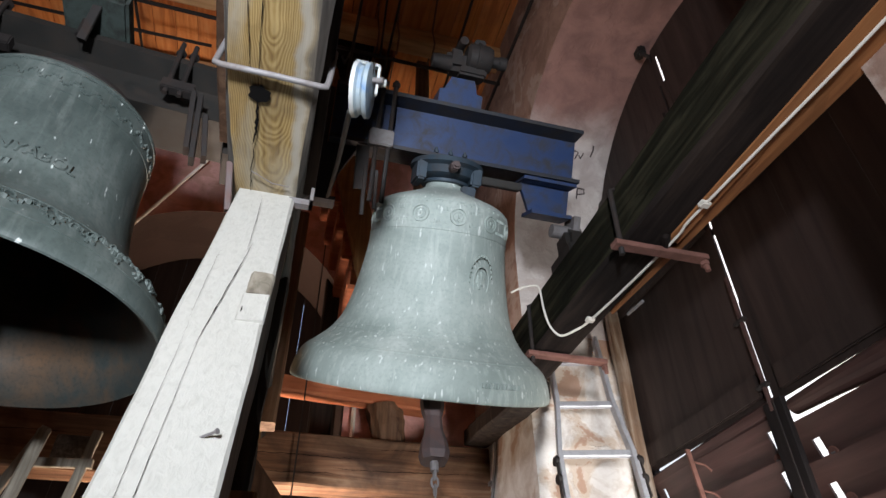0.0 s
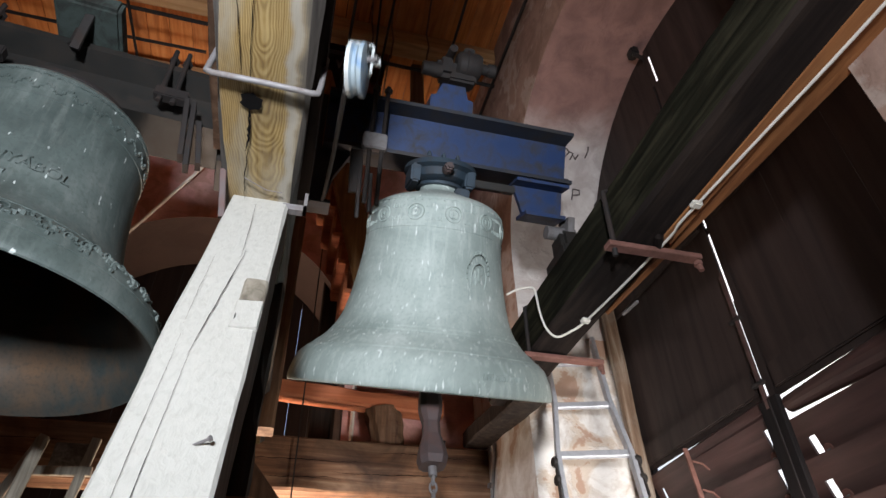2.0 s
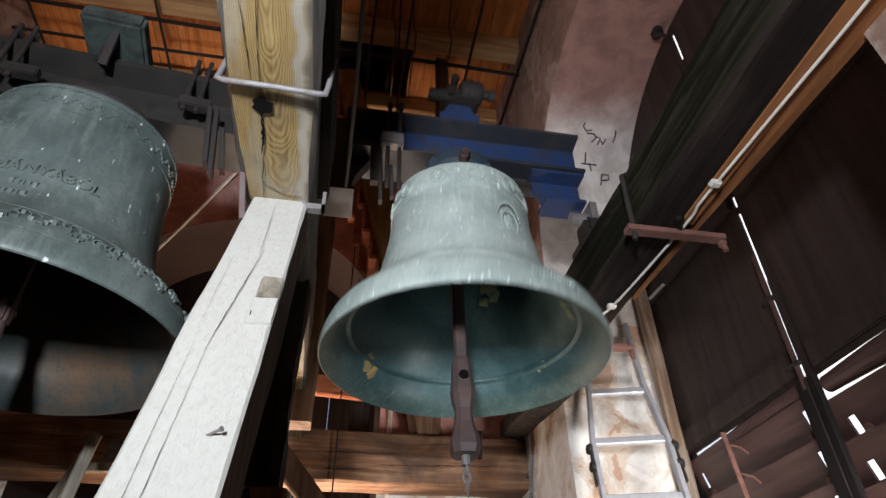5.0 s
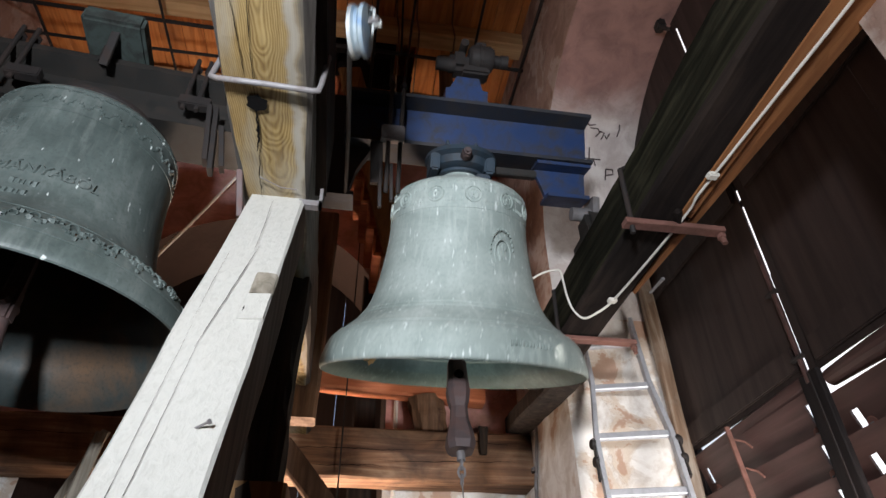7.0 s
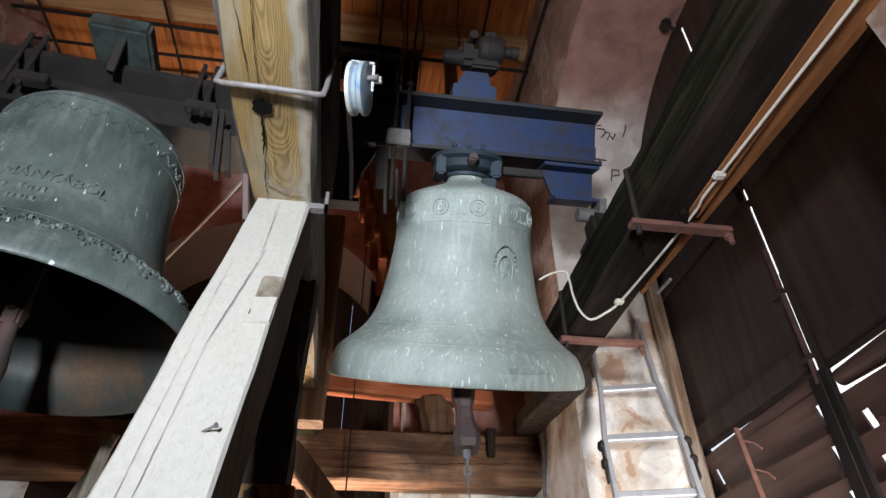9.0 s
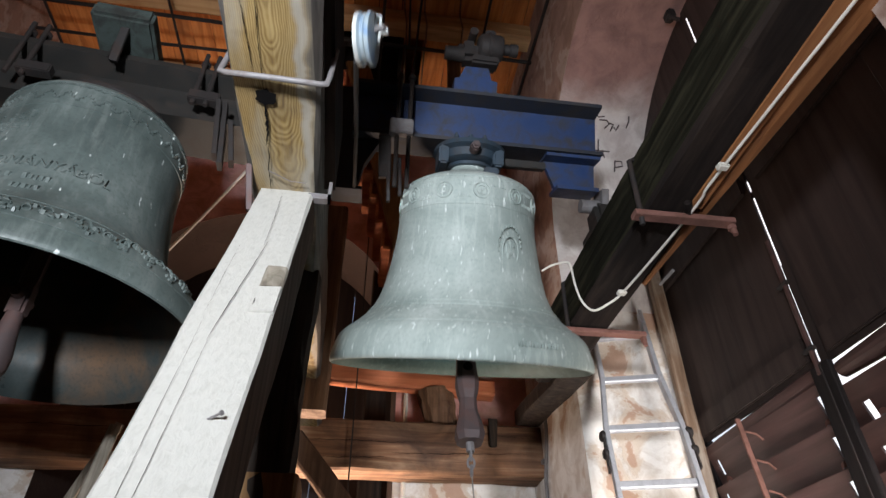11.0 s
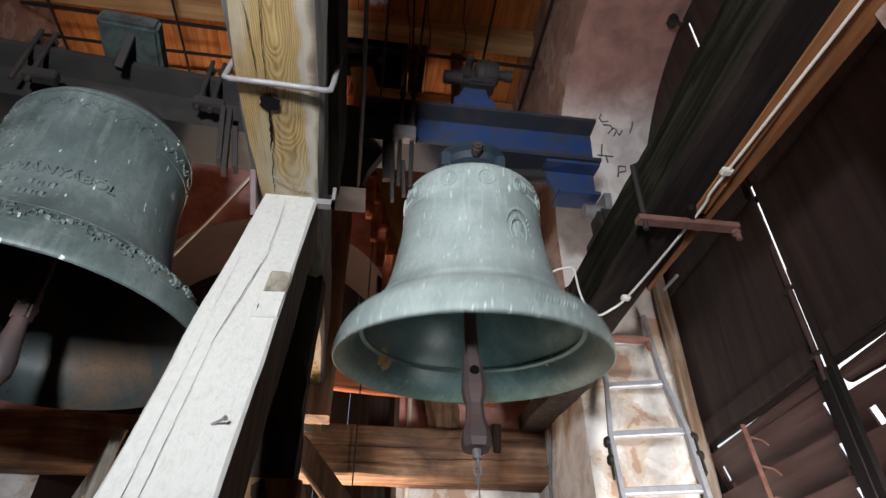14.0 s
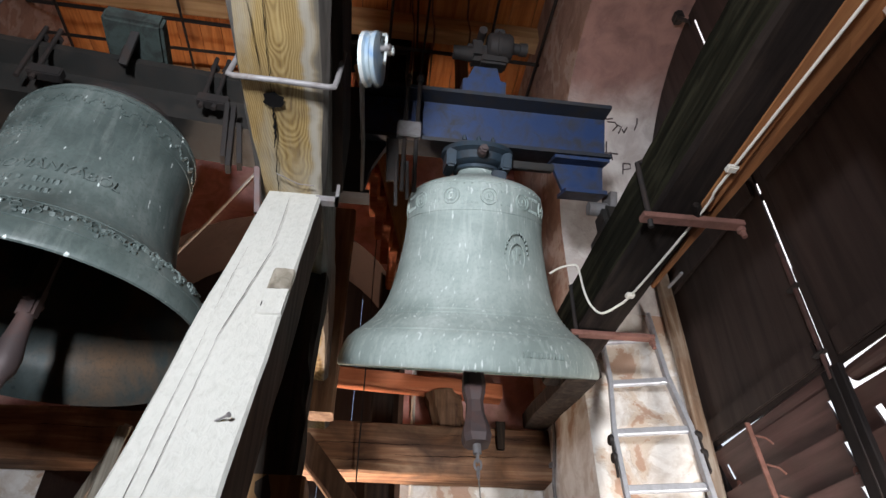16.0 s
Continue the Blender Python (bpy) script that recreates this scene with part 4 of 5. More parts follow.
def crack(p0, p1, width, to_normal, parent, seed, n=22, wander=0.0035, side=(1, 0, 0)):
    """A thin dark shake in the wood, tapering to both ends."""
    rn = random.Random(seed)
    bm = B()
    p0, p1, nn, sd = Vector(p0), Vector(p1), Vector(to_normal), Vector(side)
    rows = []
    off = 0.0
    for i in range(n + 1):
        f = i / n
        off += rn.uniform(-1, 1) * wander * 0.35
        off *= 0.93
        w = width * (0.15 + math.sin(math.pi * min(1, f * 1.02)) ** 0.7) * rn.uniform(0.6, 1.2) * 0.5
        c = p0.lerp(p1, f) + sd * off + nn
        rows.append([bm.verts.new(c - sd * w), bm.verts.new(c + sd * w)])
    for a, b in zip(rows, rows[1:]):
        bm.faces.new((a[0], a[1], b[1], b[0]))
    return part("crack", bm, M_BLACK, parent)


crack((-0.178, 1.045, 2.812), (-0.182, 1.2, 2.811), 0.007, (0, 0, -0.0035), left_beam, 1, 16, 0.009)
crack((-0.182, 1.19, 2.812), (-0.186, 1.41, 2.811), 0.0025, (0, 0, -0.0035), left_beam, 12, 20, 0.006)
crack((-0.172, 0.55, 2.812), (-0.18, 1.01, 2.811), 0.002, (0, 0, -0.0035), left_beam, 2)
crack((-0.21, 0.7, 2.812), (-0.2, 0.98, 2.811), 0.0016, (0, 0, -0.0035), left_beam, 3)
bm = B()
box(bm, -0.08, -0.012, 1.385, 1.41, 2.79, 2.81)
box(bm, -0.022, -0.012, 1.385, 1.41, 2.79, 2.86)
part("angle_plate", bm, M_GREYIRON, left_beam)
bm = B()
timber(bm, (-0.25, 1.31, 2.83), (-0.232, 1.36, 2.7), 0.018, 0.026, up=(0, 1, 0), wob=0, n=1, chamfer=0.002)
part("iron_dog", bm, M_CLAPPER, left_beam, "rusty flat iron dog")
bm = B()
tube(bm, [(-0.19, 1.3, 2.806), (-0.13, 1.335, 2.804), (-0.085, 1.34, 2.806)], 0.0015, 6)
part("wire", bm, M_GREYIRON, left_beam)
bm = B()
box(bm, -0.06, -0.012, -0.3, 1.5, 2.93, 3.2)
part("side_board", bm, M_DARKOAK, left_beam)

bm = B()
timber(bm, (-0.225, Y_F, 3.175), (-0.235, 1.55, 3.175), 0.23, 0.06, wob=0.005, n=24, seed=21, chamfer=0.006)
tagged(part("plank", bm, M_BRACE_SIDE), "dark brown plank lying on the golden frame beam", "plank")

# white brace: front face runs up and away
BF0, BF1 = Vector((-0.145, 0.929, 1.928)), Vector((-0.145, 1.362, 2.763))
bd = (BF1 - BF0).normalized()
bn = Vector((0, -bd.z, bd.y))


def on_brace(x, s_, out=0.0):
    return BF0 + bd * s_ + Vector((x, 0, 0)) + bn * out


crack(on_brace(-0.005, 0.95), on_brace(0.006, 0.6), 0.001, bn * 0.007, white_brace, 4, 40, 0.0016)
crack(on_brace(0.012, 0.64), on_brace(-0.022, 0.2), 0.0016, bn * 0.007, white_brace, 5, 50, 0.0016)
crack(on_brace(-0.02, 0.26), on_brace(-0.024, -0.8), 0.0008, bn * 0.007, white_brace, 6, 60, 0.0016)
crack(on_brace(-0.047, 0.28), on_brace(-0.036, -0.6), 0.0006, bn * 0.007, white_brace, 8, 40, 0.0016)
crack(on_brace(-0.05, 0.6), on_brace(-0.052, 0.3), 0.0006, bn * 0.007, white_brace, 11, 30, 0.0016)
crack(on_brace(0.037, 0.42), on_brace(0.035, 0.31), 0.003, bn * 0.007, white_brace, 9, 8)
bm = B()
tube(bm, [on_brace(0.03, -0.004, 0.0), on_brace(0.056, -0.01, 0.022)], 0.0022, 8)
tube(bm, [on_brace(0.056, -0.01, 0.022), on_brace(0.058, -0.0105, 0.0236)], 0.0045, 10)
part("nail", bm, M_GREYIRON, white_brace, "bent nail driven into the brace")
bm = B()
timber(bm, on_brace(0.056, 0.41, 0.002), on_brace(0.056, 0.5, 0.002), 0.048, 0.014, up=bn, wob=0.004, n=6, chamfer=0.003, seed=2)
part("bare_notch", bm, M_WORNPINE, white_brace, "bare patch where a peg was cut off")
bm = B()
timber(bm, on_brace(0.054, 0.31, 0.003), on_brace(0.054, 0.408, 0.003), 0.052, 0.01, up=bn, wob=0.004, n=8, chamfer=0.003, seed=4)
part("splinter_patch", bm, M_WHITE, white_brace)
bm = B()
for i in range(70):
    s_ = rnd.uniform(-0.8, 0.7)
    timber(bm, on_brace(0.0725, s_, -0.005), on_brace(0.0745, s_ + rnd.uniform(0.015, 0.04), -0.004), 0.003, 0.004, up=bn, wob=0.002, n=2, chamfer=0.001, seed=i)
tagged(part("splinter_fringe", bm, M_PALEOAK, white_brace), kind="stuff")

# ---- ironwork and cable on the dark beam ----
for y, x1 in ((1.335, 1.262), (2.09, 1.285)):
    bm = B()
    timber(bm, (0.93, y, 2.795), (x1, y, 2.795), 0.04, 0.02, wob=0.001, n=6, chamfer=0.003)
    part("cross_bar", bm, M_RUST, right_beam, "rusty flat cross bar")
    bm = B()
    tube(bm, [(0.955, y + 0.005, 2.76), (0.955, y, 2.8), (0.957, y - 0.005, 3.025), (0.985, y - 0.005, 3.04)], 0.009, 8)
    part("side_rod", bm, M_IRON, right_beam)
    bm = B()
    tube(bm, [(x1 - 0.008, y, 2.81), (x1 - 0.006, y - 0.004, 2.745)], 0.009, 8)
    bolt(bm, (x1 - 0.008, y, 2.78), 0.015, 0.012, (0, 0, -1))
    part("threaded_end", bm, M_RUST, right_beam)
bm = B()
timber(bm, (1.08, 1.27, 2.806), (1.13, 1.36, 2.802), 0.03, 0.02, wob=0.003, n=4)
part("wedge", bm, M_DARKOAK, right_beam)
bm = B()
tube(bm, [(1.190, 1.718, 2.802), (1.190, 1.613, 2.794)], 0.006, 6)
part("staple", bm, M_GREYIRON, right_beam, "grey bent staple at the board's end")
cable = thing("cable", (0, 0, 0), "white electric cable clipped under the dark beam", "cable")
bm = B()
cps = [(1.16, Y_F, 2.806), (1.15, -0.38, 2.806), (1.138, 0.47, 2.806), (1.125, 0.8, 2.806), (1.11, 1.10, 2.804), (1.105, 1.2, 2.802), (1.112, 1.26, 2.802), (1.1, 1.5, 2.803), (1.074, 1.79, 2.803), (1.035, 1.85, 2.785), (0.99, 1.89, 2.776), (0.956, 1.9, 2.815), (0.938, 1.9, 2.88), (0.932, 1.9, 2.95), (0.926, 1.9, 2.998), (0.905, 1.91, 3.008), (0.86, 1.92, 2.998), (0.815, 1.93, 2.972)]
sp = smooth_profile(cps, 4)
tube(bm, sp, 0.0045, 8)
part("cable_run", bm, M_CABLE, cable, "", True)
for x, y in ((1.11, 1.105), (1.074, 1.795)):
    bm = B()
    box(bm, x - 0.02, x + 0.014, y - 0.014, y + 0.012, 2.795, 2.812, bevel=0.004)
    part("cable_clip", bm, M_CABLE, cable, "white plastic cable clip")

# ---- east window: shutters and louvres ----
def shutter_leaf(y0, y1, z0, z1, at):
    """A boarded leaf in the y-z plane with a frame of battens on its inner side, cut to the arch."""
    leaf = thing("shutter", (0, 0, 0), "dark brown boarded window shutter, closed", "shutter", "window shutters")
    n = 5
    for i in range(n):
        bm = B()
        a, b = y0 + (y1 - y0) * i / n, y0 + (y1 - y0) * (i + 1) / n
        box(bm, at, at + 0.009, a + 0.0005, b - 0.0005, z0, z1)
        part("board", bm, M_SHUTTER, leaf)
    for z in (z0 + 0.07, 3.45, 4.2):
        bm = B()
        box(bm, at - 0.018, at - 0.001, y0 + 0.02, y1 - 0.02, z - 0.05, z + 0.05, bevel=0.006)
        part("ledge", bm, M_SHUTTER, leaf)
    return leaf


near_leaf = shutter_leaf(0.05, 1.741, 2.543, 4.95, X_OUT)
for y0, y1, z0, z1 in ((1.7415, 1.779, 2.543, 4.44), (1.7415, 1.779, 4.67, 4.95), (1.757, 1.7965, 4.4405, 4.6695)):
    bm = B()
    box(bm, X_OUT, X_OUT + 0.005, y0, y1, z0, z1)
    part("edge_strip", bm, M_SHUTTER, near_leaf)
shutter_leaf(1.797, 2.78, 2.552, 4.95, X_OUT)
bm = B()
for z0, z1 in ((2.62, 2.995), (3.37, 3.4), (3.47, 4.43), (4.43, 4.95)):
    box(bm, X_OUT + 0.01, X_OUT + 0.02, 1.79 if z0 == 4.43 else 1.765, 1.7955 if z0 < 2.7 else 1.812, z0, z1)
tagged(part("cover_strip", bm, M_SHUTTER), "narrow dark strip behind the shutter joint", "strip")
lock = thing("espagnolette", (0, 0, 0), "iron locking rod with keepers on the shutters", "lock")
bm = B()
tube(bm, [(X_OUT - 0.03, 1.772, 2.5), (X_OUT - 0.03, 1.772, 3.1)], 0.009, 8)
part("rod", bm, M_SLAT, lock)
for z in (2.885, 2.6):
    bm = B()
    box(bm, X_OUT - 0.045, X_OUT - 0.02, 1.745, 1.81, z - 0.008, z + 0.008, bevel=0.004)
    part("keeper", bm, M_IRON, lock)
mull = thing("louvre_window", (0, 0, 0), "red-brown louvred lower window with dark centre post", "louvre")
bm = B()
timber(bm, (X_OUT - 0.02, 1.765, 0.9), (X_OUT - 0.02, 1.765, 2.535), 0.1, 0.024, up=(1, 0, 0), wob=0.002, n=12, chamfer=0.004)
part("mullion", bm, M_MULLION, mull, "dark centre post")
bm = B()
box(bm, X_OUT - 0.036, X_OUT - 0.0325, 1.752, 1.758, 0.9, 2.53)
part("rod_guide", bm, M_IRON, mull)
bm = B()
timber(bm, (X_OUT + 0.012, 1.78, 2.527), (X_OUT + 0.012, 2.72, 2.498), 0.05, 0.07, wob=0.003, n=12, chamfer=0.015)
part("top_rail", bm, M_SLAT, mull)
bm = B()
tube(bm, [(X_OUT + 0.012, 0.05, 2.47), (X_OUT + 0.012, 0.6, 2.478), (X_OUT + 0.012, 1.2, 2.487), (X_OUT + 0.012, 1.5, 2.497), (X_OUT + 0.012, 1.712, 2.497)], [0.07, 0.064, 0.054, 0.04, 0.031], 16)
part("top_rail", bm, M_SLAT, mull, "rounded red-brown top rail")
tilt = radians(74)
for k in range(10):
    for side, y0, y1 in ((0, 1.795, 2.64), (1, 0.05, 1.79)):
        zc = (2.405, 2.352)[side] - k * 0.15
        m = Matrix.Translation((X_OUT + 0.014, 0, zc)) @ Matrix.Rotation(tilt, 4, "Y")
        bm = B()
        # the slat is notched beside its pivots, where daylight comes through
        n0, n1 = (1.868, 2.578) if side == 0 else (0.05, 1.652)
        lo, hi = ((-0.05, 0.018), (-0.012, 0.05))[side]
        box(bm, -0.088, lo, y0, y1, -0.005, 0.005, m)
        box(bm, lo, hi, n0, n1, -0.005, 0.005, m)
        box(bm, hi, 0.082, y0, y1, -0.005, 0.005, m)
        if side == 0:
            box(bm, lo, hi, y0, 1.828, -0.005, 0.005, m)
            box(bm, lo, hi, 2.604, y1, -0.005, 0.005, m)
        else:
            box(bm, lo, hi, 1.688, y1, -0.005, 0.005, m)
        tube(bm, [m @ Vector((0.082, y0, 0.0)), m @ Vector((0.082, y1, 0.0))], 0.006, 8)
        slat = part("slat", bm, M_SLAT, mull)
        for yy in ((1.875, 2.57) if side == 0 else (1.63,)):
            bm = B()
            lathe(bm, [(0.0, 0.0), (0.02, 0.0), (0.022, 0.002), (0.019, 0.005), (0.0, 0.005)], 18, m @ Matrix.Translation((0.05, yy, -0.0056)) @ Matrix.Rotation(math.pi, 4, "X"))
            part("pivot_plate", bm, M_RUST, slat, "small round pivot plate")
            bm = B()
            tube(bm, [m @ Vector((0.05, yy - 0.008, -0.012)), m @ Vector((0.05, yy + 0.008, -0.012))], 0.003, 6)
            part("pivot_pin", bm, M_GREYIRON, slat)
for y0, y1 in ((2.64, 2.8),):
    bm = B()
    box(bm, X_OUT + 0.0, X_OUT + 0.03, y0, y1, 0.9, 2.56)
    part("end_board", bm, M_MULLION, mull)
bm = B()
timber(bm, (X_OUT - 0.05, 2.29, 2.53), (X_OUT - 0.06, 2.2, 1.9), 0.022, 0.012, up=(0, 1, 0), wob=0, n=2, chamfer=0.002)
part("control_bar", bm, M_RUST, mull, "rusty flat control bar")
for k in range(4):
    bm = B()
    z = 2.47 - k * 0.125
    tube(bm, [(X_OUT - 0.045, 2.27 - k * 0.02, z), (X_OUT - 0.02, 2.24 - k * 0.02, z - 0.02), (X_OUT - 0.01, 2.22 - k * 0.02, z - 0.05)], 0.005, 6)
    part("link", bm, M_RUST, mull)
bm = B()
timber(bm, (X_OUT - 0.05, 2.66, 0.9), (X_OUT - 0.05, 2.66, 3.7), 0.07, 0.055, up=(0, 1, 0), wob=0.006, n=20)
tagged(part("window_frame", bm, M_FRAME_WORN), "weathered brown wooden window frame post", "frame", kind="structure")
bm = B()
tube(bm, [(X_OUT - 0.06, 1.79, 4.72), (X_OUT - 0.08, 1.76, 4.68), (X_OUT - 0.06, 1.74, 4.63)], 0.012, 8)
box(bm, X_OUT - 0.09, X_OUT - 0.04, 1.75, 1.82, 4.7, 4.76, bevel=0.01)
tagged(part("iron_hook", bm, M_IRON), "small iron hook under the window arch", "hook")

# pencilled marks on the jamb
def jamb_y(z):
    return 1.66 + 1.06 * math.sqrt(max(0, 1 - (max(0, z - 3.79) / 0.97) ** 2)) - 0.014


def marks(name, strokes, label):
    bm = B()
    for pts in strokes:
        pv = [Vector((x, jamb_y(z), z)) for x, z in pts]
        tube(bm, pv, 0.0045, 5)
    return tagged(part(name, bm, M_PENCIL), label, "graffiti", kind="stuff" if len(strokes) > 4 else "")


marks("scribble", [[(1.45, 4.525), (1.44, 4.51), (1.46, 4.495), (1.5, 4.5)], [(1.47, 4.485), (1.52, 4.485), (1.535, 4.47), (1.51, 4.45)], [(1.535, 4.475), (1.565, 4.47), (1.55, 4.44)], [(1.57, 4.46), (1.585, 4.445), (1.6, 4.47)], [(1.655, 4.51), (1.66, 4.49), (1.65, 4.46)]], "dark pencilled scribble on the plaster")
marks("letter_mark", [[(1.6, 4.3), (1.6, 4.24)], [(1.6, 4.3), (1.645, 4.3), (1.65, 4.275), (1.6, 4.265)]], "dark pencilled letter P on the plaster")
marks("scratches", [[(1.48, 4.4), (1.485, 4.34)], [(1.46, 4.345), (1.56, 4.345)], [(1.51, 4.35), (1.53, 4.31)]], "faint dark scratches in the plaster")

# ---- ladder ----
ladder = thing("ladder", (0, 0, 0), "aluminium ladder leaning on the plastered window jamb", "ladder")
LO, LX, LU = Vector((1.415, 2.525, 2.564)), Vector((0.962, -0.272, 0)), Vector((0.07, 0.245, 0.967))


def on_ladder(u, v, w=0.0):
    return LO + LX * u + LU * v + LX.cross(LU) * w


for side in (-1, 1):
    bm = B()
    for v0, v1, u0, u1 in ((0.30, 0.72, 0.135, 0.135), (0.0, 0.30, 0.168, 0.135), (-2.55, 0.0, 0.18, 0.168)):
        timber(bm, on_ladder(side * u0, v0), on_ladder(side * u1, v1), 0.022, 0.058, up=LX.cross(LU), wob=0, chamfer=0.003, n=1)
    part("stile", bm, M_ALU, ladder)
    bm = B()
    for v in (-0.04, -0.13):
        lathe(bm, [(0.0, -0.017), (0.021, -0.017), (0.024, -0.012), (0.024, 0.012), (0.021, 0.017), (0.0, 0.017)], 18, Matrix.Translation(on_ladder(side * 0.183, v, 0.006)) @ Matrix.Rotation(math.pi / 2, 4, "Y"))
    timber(bm, on_ladder(side * 0.186, -0.02, 0.012), on_ladder(side * 0.19, -0.22, 0.012), 0.01, 0.03, up=LX.cross(LU), wob=0, chamfer=0.003, n=1)
    part("hinge", bm, M_IRON, ladder, "black steel folding hinge", True)
for i in range(-8, 3):
    v = i * 0.278
    w = 0.14 if i > 0 else 0.165
    bm = B()
    timber(bm, on_ladder(-w, v), on_ladder(w, v), 0.034, 0.024, up=LX.cross(LU), wob=0, chamfer=0.004, n=1)
    part("rung", bm, M_ALU, ladder)

# ---- timbers and fittings at the back ----
for i, (x0, x1, z) in enumerate(((-0.2, 0.5, 2.74), (0.3, 1.1, 2.69), (-1.9, -0.9, 2.76), (0.55, 1.15, 2.8), (-0.1, 0.35, 2.64))):
    crack((x0, 3.386, z), (x1, 3.386, z + 0.012), 0.003, (0, -0.006, 0), tie_beam, 30 + i, 30, 0.012, (0, 0, 1))
bm = B()
timber(bm, (-0.13, 1.9, 0.02), (-0.13, 1.9, 2.1), 0.19, 0.19, up=(0, 1, 0), wob=0.004, n=10, seed=4)
tagged(part("spliced_post", bm, M_GOLD_Z), "newer golden timber spliced to the foot of the post", "post")
beam("knee_brace", (-0.22, 3.33, 2.72), (0.5, 3.33, 1.9), 0.1, 0.12, M_BRACE_SIDE, "brown diagonal knee brace under the tie beam", "brace", wob=0.006, seed=12)
# the brown corbel takes near-black wood: its shade is put into the colour
beam("corbel", (1.12, 3.38, 2.92), (1.11, 2.45, 2.82), 0.15, 0.1, M_DARK_Z, "weathered brown corbel timber under the frame beam, darkened for its shade", "brace", wob=0.008, seed=13)
beam("hanging_post", (-0.09, 2.8, 2.66), (-0.09, 2.8, 3.9), 0.12, 0.12, M_BROWN_Z, "red-brown hanging post behind the bell", "post", up=(0, 1, 0), wob=0.006, seed=14)
beam("timber_stub", (0.63, 3.52, 2.86), (0.58, 3.5, 3.12), 0.2, 0.17, M_BROWN_Z, "short worn brown timber block standing on the tie beam", "block", up=(0, 1, 0), wob=0.03, seed=17, chamfer=0.05)
bm = B()
timber(bm, (0.655, 2.93, 4.3), (0.65, 2.93, Z_C), 0.1, 0.06, up=(0, 1, 0), wob=0.004, n=10)
tagged(part("stud", bm, M_BROWN_Z), "brown timber stud below the ceiling", "post")
bm = B()
timber(bm, (0.908, 3.372, 2.899), (0.903, 3.372, 2.736), 0.055, 0.025, up=(0, 1, 0), wob=0.003, n=4, chamfer=0.005, taper=0.7)
part("hanging_strap", bm, M_DARK_Z, tie_beam, "short dark wooden strap nailed to the beam")
rope = B()
tube(rope, [(0.1, 3.36, 5.6), (0.099, 3.35, 2.98), (0.098, 3.35, 1.2)], 0.004, 6)
tagged(part("rope", rope, M_BLACKROD), "thin dark rope hanging before the tie beam", "rope")
bm = B()
tube(bm, [(1.185, 3.22, 2.95), (1.185, 3.24, 2.78), (1.185, 3.34, 2.55), (1.185, 3.36, 1.2)], 0.01, 8)
for z in (2.64, 2.2):
    box(bm, 1.17, 1.199, 3.31, 3.35, z, z + 0.02)
tagged(part("conduit", bm, M_GREYIRON), "grey conduit pipe on the wall", "pipe")
# stair seen from behind
stair = thing("stair", (0, 0, 0), "steep red-brown wooden stair up to the hatch", "stair")
S0, S1 = Vector((0.43, 3.1, 3.22)), Vector((-0.12, 3.1, 5.4))
for y in (2.86, 3.32):
    bm = B()
    timber(bm, (S0.x + 0.03, y, S0.z), (S1.x + 0.03, y, S1.z), 0.035, 0.17, up=(1, 0, 0.3), wob=0.003, n=10)
    part("stringer", bm, M_GOLD_Z if y < 3 else M_RED_LIT, stair)
for i in range(11):
    p = S0.lerp(S1, (i + 0.5) / 11)
    bm = B()
    box(bm, p.x - 0.12, p.x + 0.08, 2.88, 3.3, p.z, p.z + 0.03, bevel=0.004)
    part("tread", bm, M_RED_LIT, stair)
    bm = B()
    box(bm, p.x - 0.125, p.x - 0.108, 2.88, 3.3, p.z + 0.03, p.z + 0.23)
    part("riser", bm, M_RED_LIT, stair)
# wooden trestle and boards low at the back
trestle = thing("trestle", (0, 0, 0), "rough wooden trestle with plank legs", "trestle")
for p, q in (((-1.04, 3.1, 2.68), (-1.2, 3.1, 2.2)), ((-0.82, 3.1, 2.68), (-0.9, 3.1, 2.0)), ((-1.08, 3.1, 2.52), (-0.8, 3.1, 2.53)), ((-1.2, 3.08, 2.2), (-1.45, 3.0, 0.03)), ((-0.9, 3.08, 2.0), (-1.1, 3.0, 0.03))):
    bm = B()
    timber(bm, p, q, 0.04, 0.03, up=(0, 1, 0), wob=0.002, n=4, chamfer=0.004)
    part("leg" if p[2] > q[2] else "crosspiece", bm, M_WORNPINE, trestle)
bm = B()
box(bm, -1.0, -0.83, 3.14, 3.18, 2.55, 2.67, bevel=0.004)
part("board", bm, M_GREYOAK, trestle)
beam("leaning_plank", (-0.91, 2.7, 2.53), (-1.15, 2.6, 0.05), 0.05, 0.035, M_WORNPINE, "pale plank leaning on the back timbers", "plank", up=(0, 1, 0), wob=0.002, seed=3)
# shutters of the north window
ns = thing("north_shutter", (0, 0, 0), "dark boarded shutter in the back window", "shutter")
for i in range(11):
    bm = B()
    box(bm, -1.64 + i * 0.185, -1.458 + i * 0.185, 4.2, 4.225, 2.5, 4.6)
    part("board", bm, M_SHUTTER, ns)
nl = thing("north_louvre", (0, 0, 0), "dark louvred lower part of the back window", "louvre")
for k in range(13):
    bm = B()
    m = Matrix.Translation((0, 4.22, 2.44 - k * 0.125)) @ Matrix.Rotation(radians(-42), 4, "X")
    box(bm, -1.6, 0.33 - (0.02 if k in (0, 2) else 0), -0.095, 0.095, -0.007, 0.007, m)
    part("slat", bm, M_SHUTTER, nl)
bm = B()
timber(bm, (-0.62, 4.18, 0.9), (-0.62, 4.18, 2.55), 0.1, 0.08, up=(0, 1, 0), wob=0.003, n=6)
part("mullion", bm, M_BLACK, nl)
bm = B()
timber(bm, (0.22, 3.72, 2.2), (0.22, 3.72, 4.3), 0.14, 0.08, up=(0, 1, 0), wob=0.003, n=6)
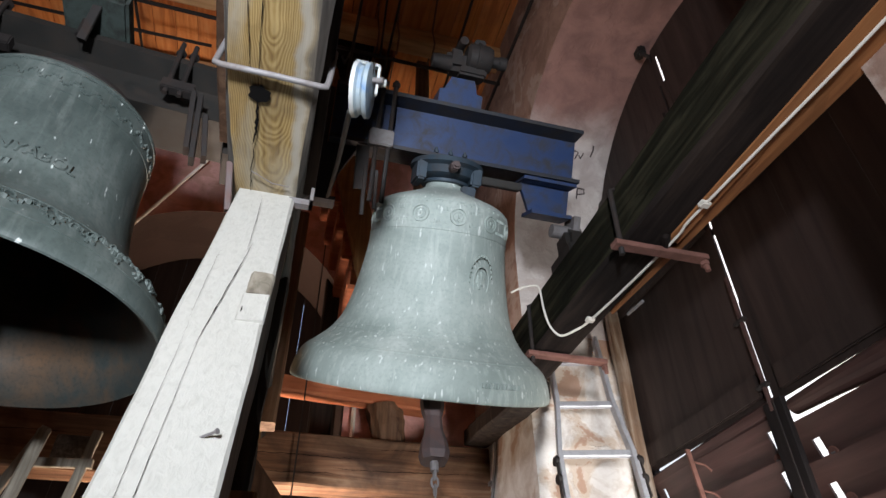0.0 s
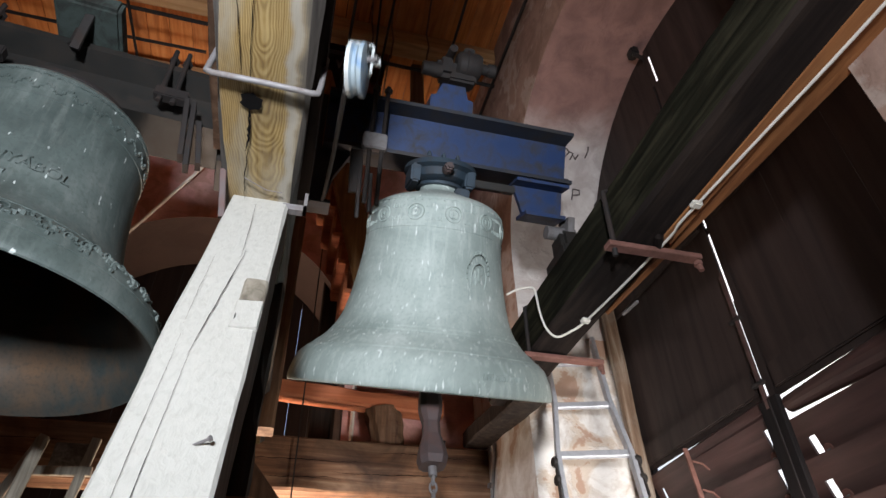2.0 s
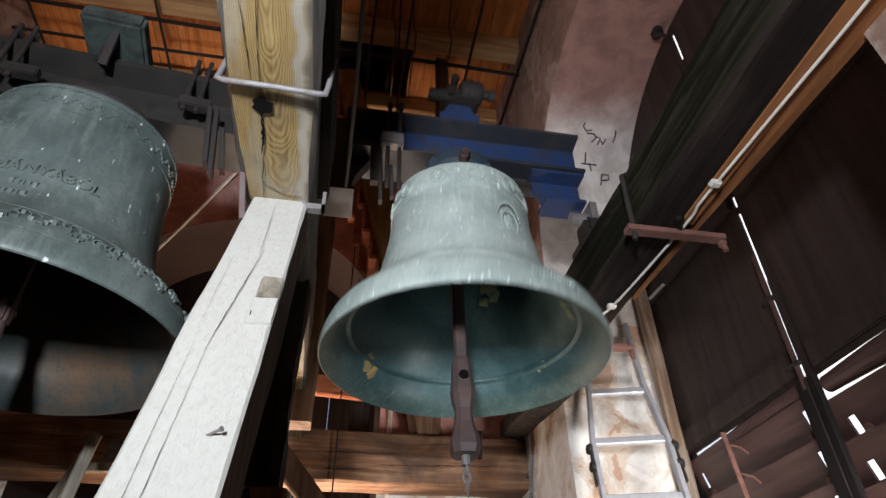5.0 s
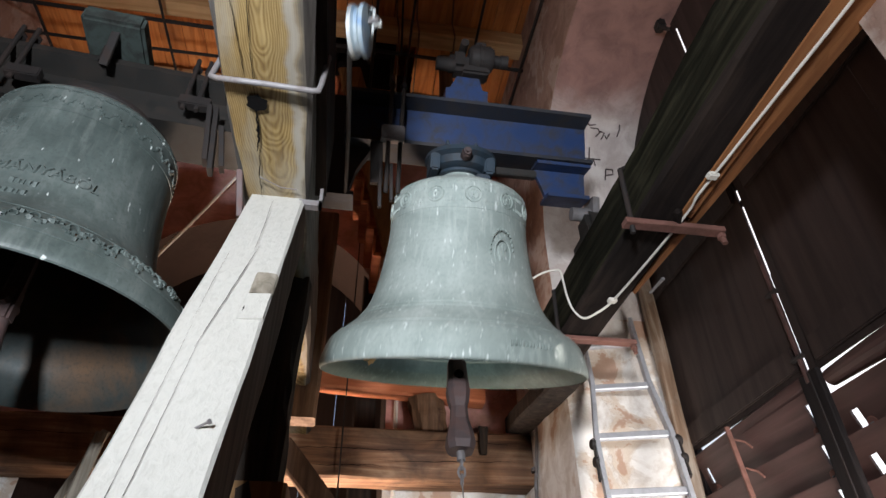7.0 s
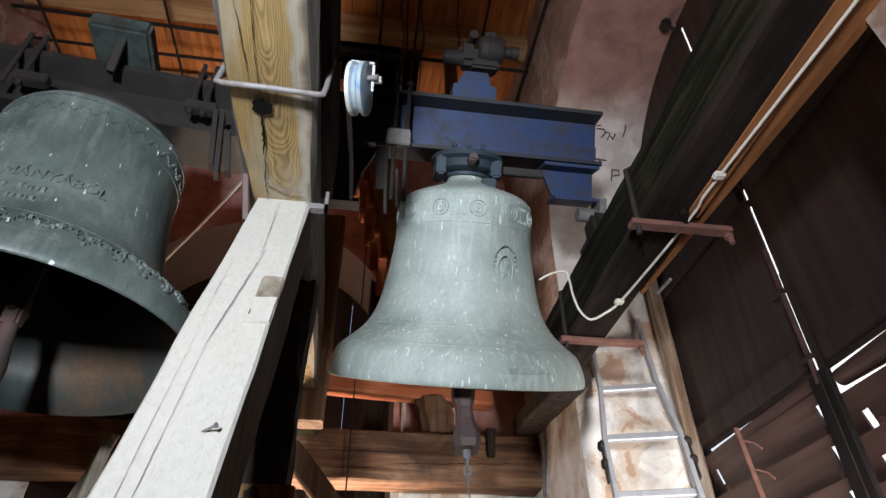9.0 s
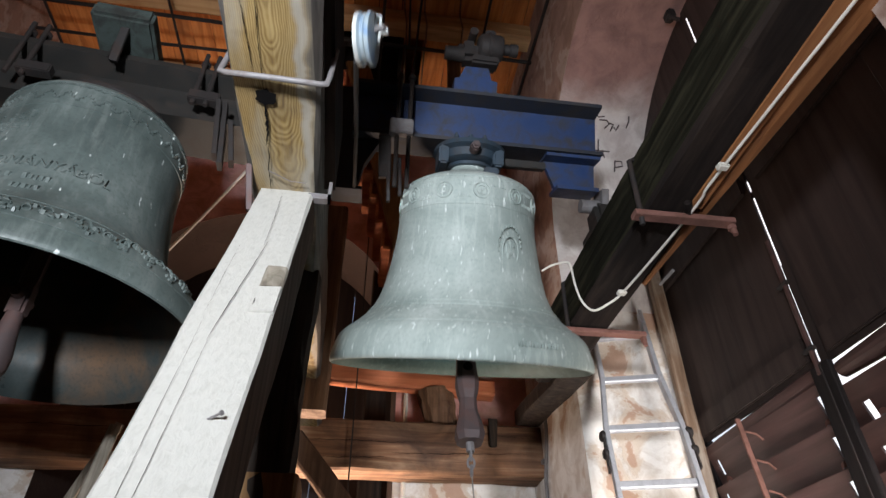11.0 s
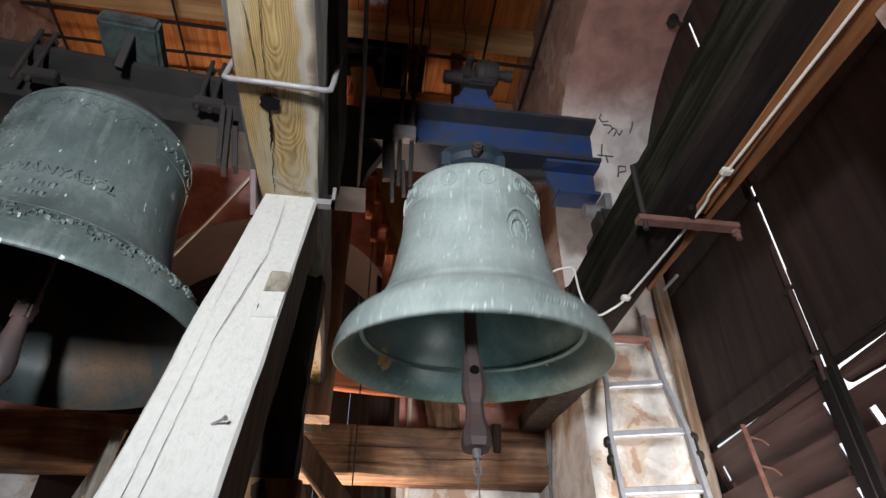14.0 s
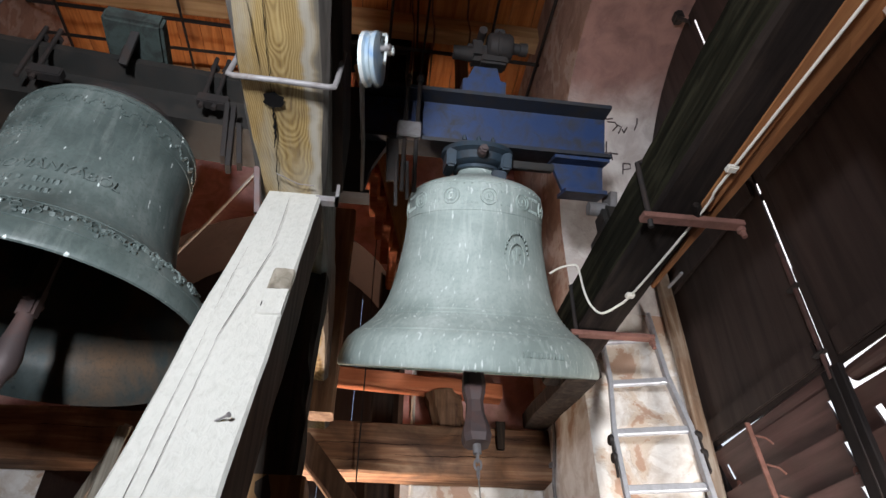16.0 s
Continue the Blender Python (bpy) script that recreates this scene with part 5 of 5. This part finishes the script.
tagged(part("window_post", bm, M_DARK_Z), "dark timber post in the back window", "post")
# white strip that paints the lit edge of the back window's jamb
bm = B()
timber(bm, (0.41, 3.585, 2.2), (0.41, 3.585, 3.3), 0.025, 0.03, up=(0, 1, 0), wob=0.001, n=4)
tagged(part("batten", bm, M_CABLE), "pale strip for the lit edge of the back window jamb", "batten")

# ---- ceiling rods, cables and hatch ----
rods = [((-2.4, 2.64, 5.42), (1.205, 2.7, 5.42), 0.014), ((-2.4, 2.9, 5.44), (-0.9, 2.92, 5.44), 0.012), ((0.14, Y_F, 5.36), (0.062, 3.6, 5.4), 0.011), ((0.335, Y_F, 5.37), (0.327, 3.6, 5.4), 0.009),
        ((0.2, 1.57, 5.63), (0.28, 2.68, 5.41), 0.008), ((0.765, Y_F, 5.38), (0.805, 3.6, 5.4), 0.01), ((1.19, Y_F, 5.4), (1.17, 3.6, 5.4), 0.012), ((-1.4, Y_F, 5.4), (-1.36, 3.6, 5.4), 0.01), ((-2.2, Y_F, 5.4), (-2.2, 3.6, 5.4), 0.01)]
for p, q, r in rods:
    bm = B()
    tube(bm, [p, Vector(p).lerp(Vector(q), .5) + Vector((0, 0, -0.01)), q], r, 8)
    tagged(part("ceiling_rod", bm, M_BLACKROD), "thin black iron rod under the ceiling", "rod", "ceiling rods")
for x in (0.2, 0.62, 0.35, -0.9):
    bm = B()
    tube(bm, [(x, 2.3, Z_C - 0.01), (x + 0.03, 2.6, Z_C - 0.02), (x + 0.05, 2.61, Z_C - 0.17), (x + 0.06, 2.77, Z_C - 0.17), (x + 0.06, 2.78, Z_C - 0.02), (x + 0.08, 3.32, Z_C - 0.02)], 0.007, 6)
    tagged(part("surface_cable", bm, M_BROWN_Z), "brown cable running along the boards and over the joist", "cable")
hatch = thing("hatch", (0, 0, 0), "open dark hatch with timber lining in the ceiling", "hatch")
for x0, x1, y0, y1 in ((-0.26, -0.235, 2.8, 3.34), (0.225, 0.25, 2.8, 3.34), (-0.26, 0.25, 2.785, 2.81), (-0.26, 0.25, 3.335, 3.36)):
    bm = B()
    box(bm, x0, x1, y0, y1, Z_C + 0.032, 6.35)
    part("lining", bm, M_DARKOAK, hatch)
bm = B()
tube(bm, [(0.05, 3.0, 6.2), (0.08, 3.05, 5.9), (0.04, 3.1, 5.82), (0.02, 3.14, 5.95), (0.06, 3.2, 6.2)], 0.012, 8)
tagged(part("cable_loop", bm, M_GREYIRON), "grey cable loop in the hatch", "cable")
bm = B()
timber(bm, (-0.25, 3.05, 5.95), (0.24, 3.05, 5.95), 0.1, 0.1, wob=0.003, n=6)
part("cross_timber", bm, M_DARKOAK, hatch)
bm = B()
tube(bm, [(-1.3, 3.6, 4.03), (-1.12, 3.595, 4.38), (-0.89, 3.56, 4.82), (-0.8, 3.55, 5.0)], 0.012, 8)
tagged(part("pale_rod", bm, M_CABLE), "pale rod leaning on the pink wall", "rod")
bm = B()
tube(bm, [(-1.33, 1.4, 3.5), (-1.3, 1.4, 3.82), (-1.27, 1.4, 4.2), (-1.2, 1.4, 5.6)], 0.009, 8)
tagged(part("hanging_rod", bm, M_GREYIRON), "thin grey rod rising beside the yoke", "rod")


# ---- movement ----
def swing_angle(t):
    return 0.61 + (29.55 - 0.107 * (t - 8)) * math.sin(2 * math.pi * (t - 0.4607) / 2.2686 - 0.1663 * ((t - 8) / 8) ** 2)


def motions():
    rows, clap = [], []
    for i in range(161):
        a = swing_angle(i / 10)
        rows.append((i / 10, pose(*PIVOT, -a)))
        clap.append((i / 10, pose(-0.02, 0, -0.28, 1.1 * a - 4)))
    walk(swing, rows)
    walk(clapper, clap)


motions()
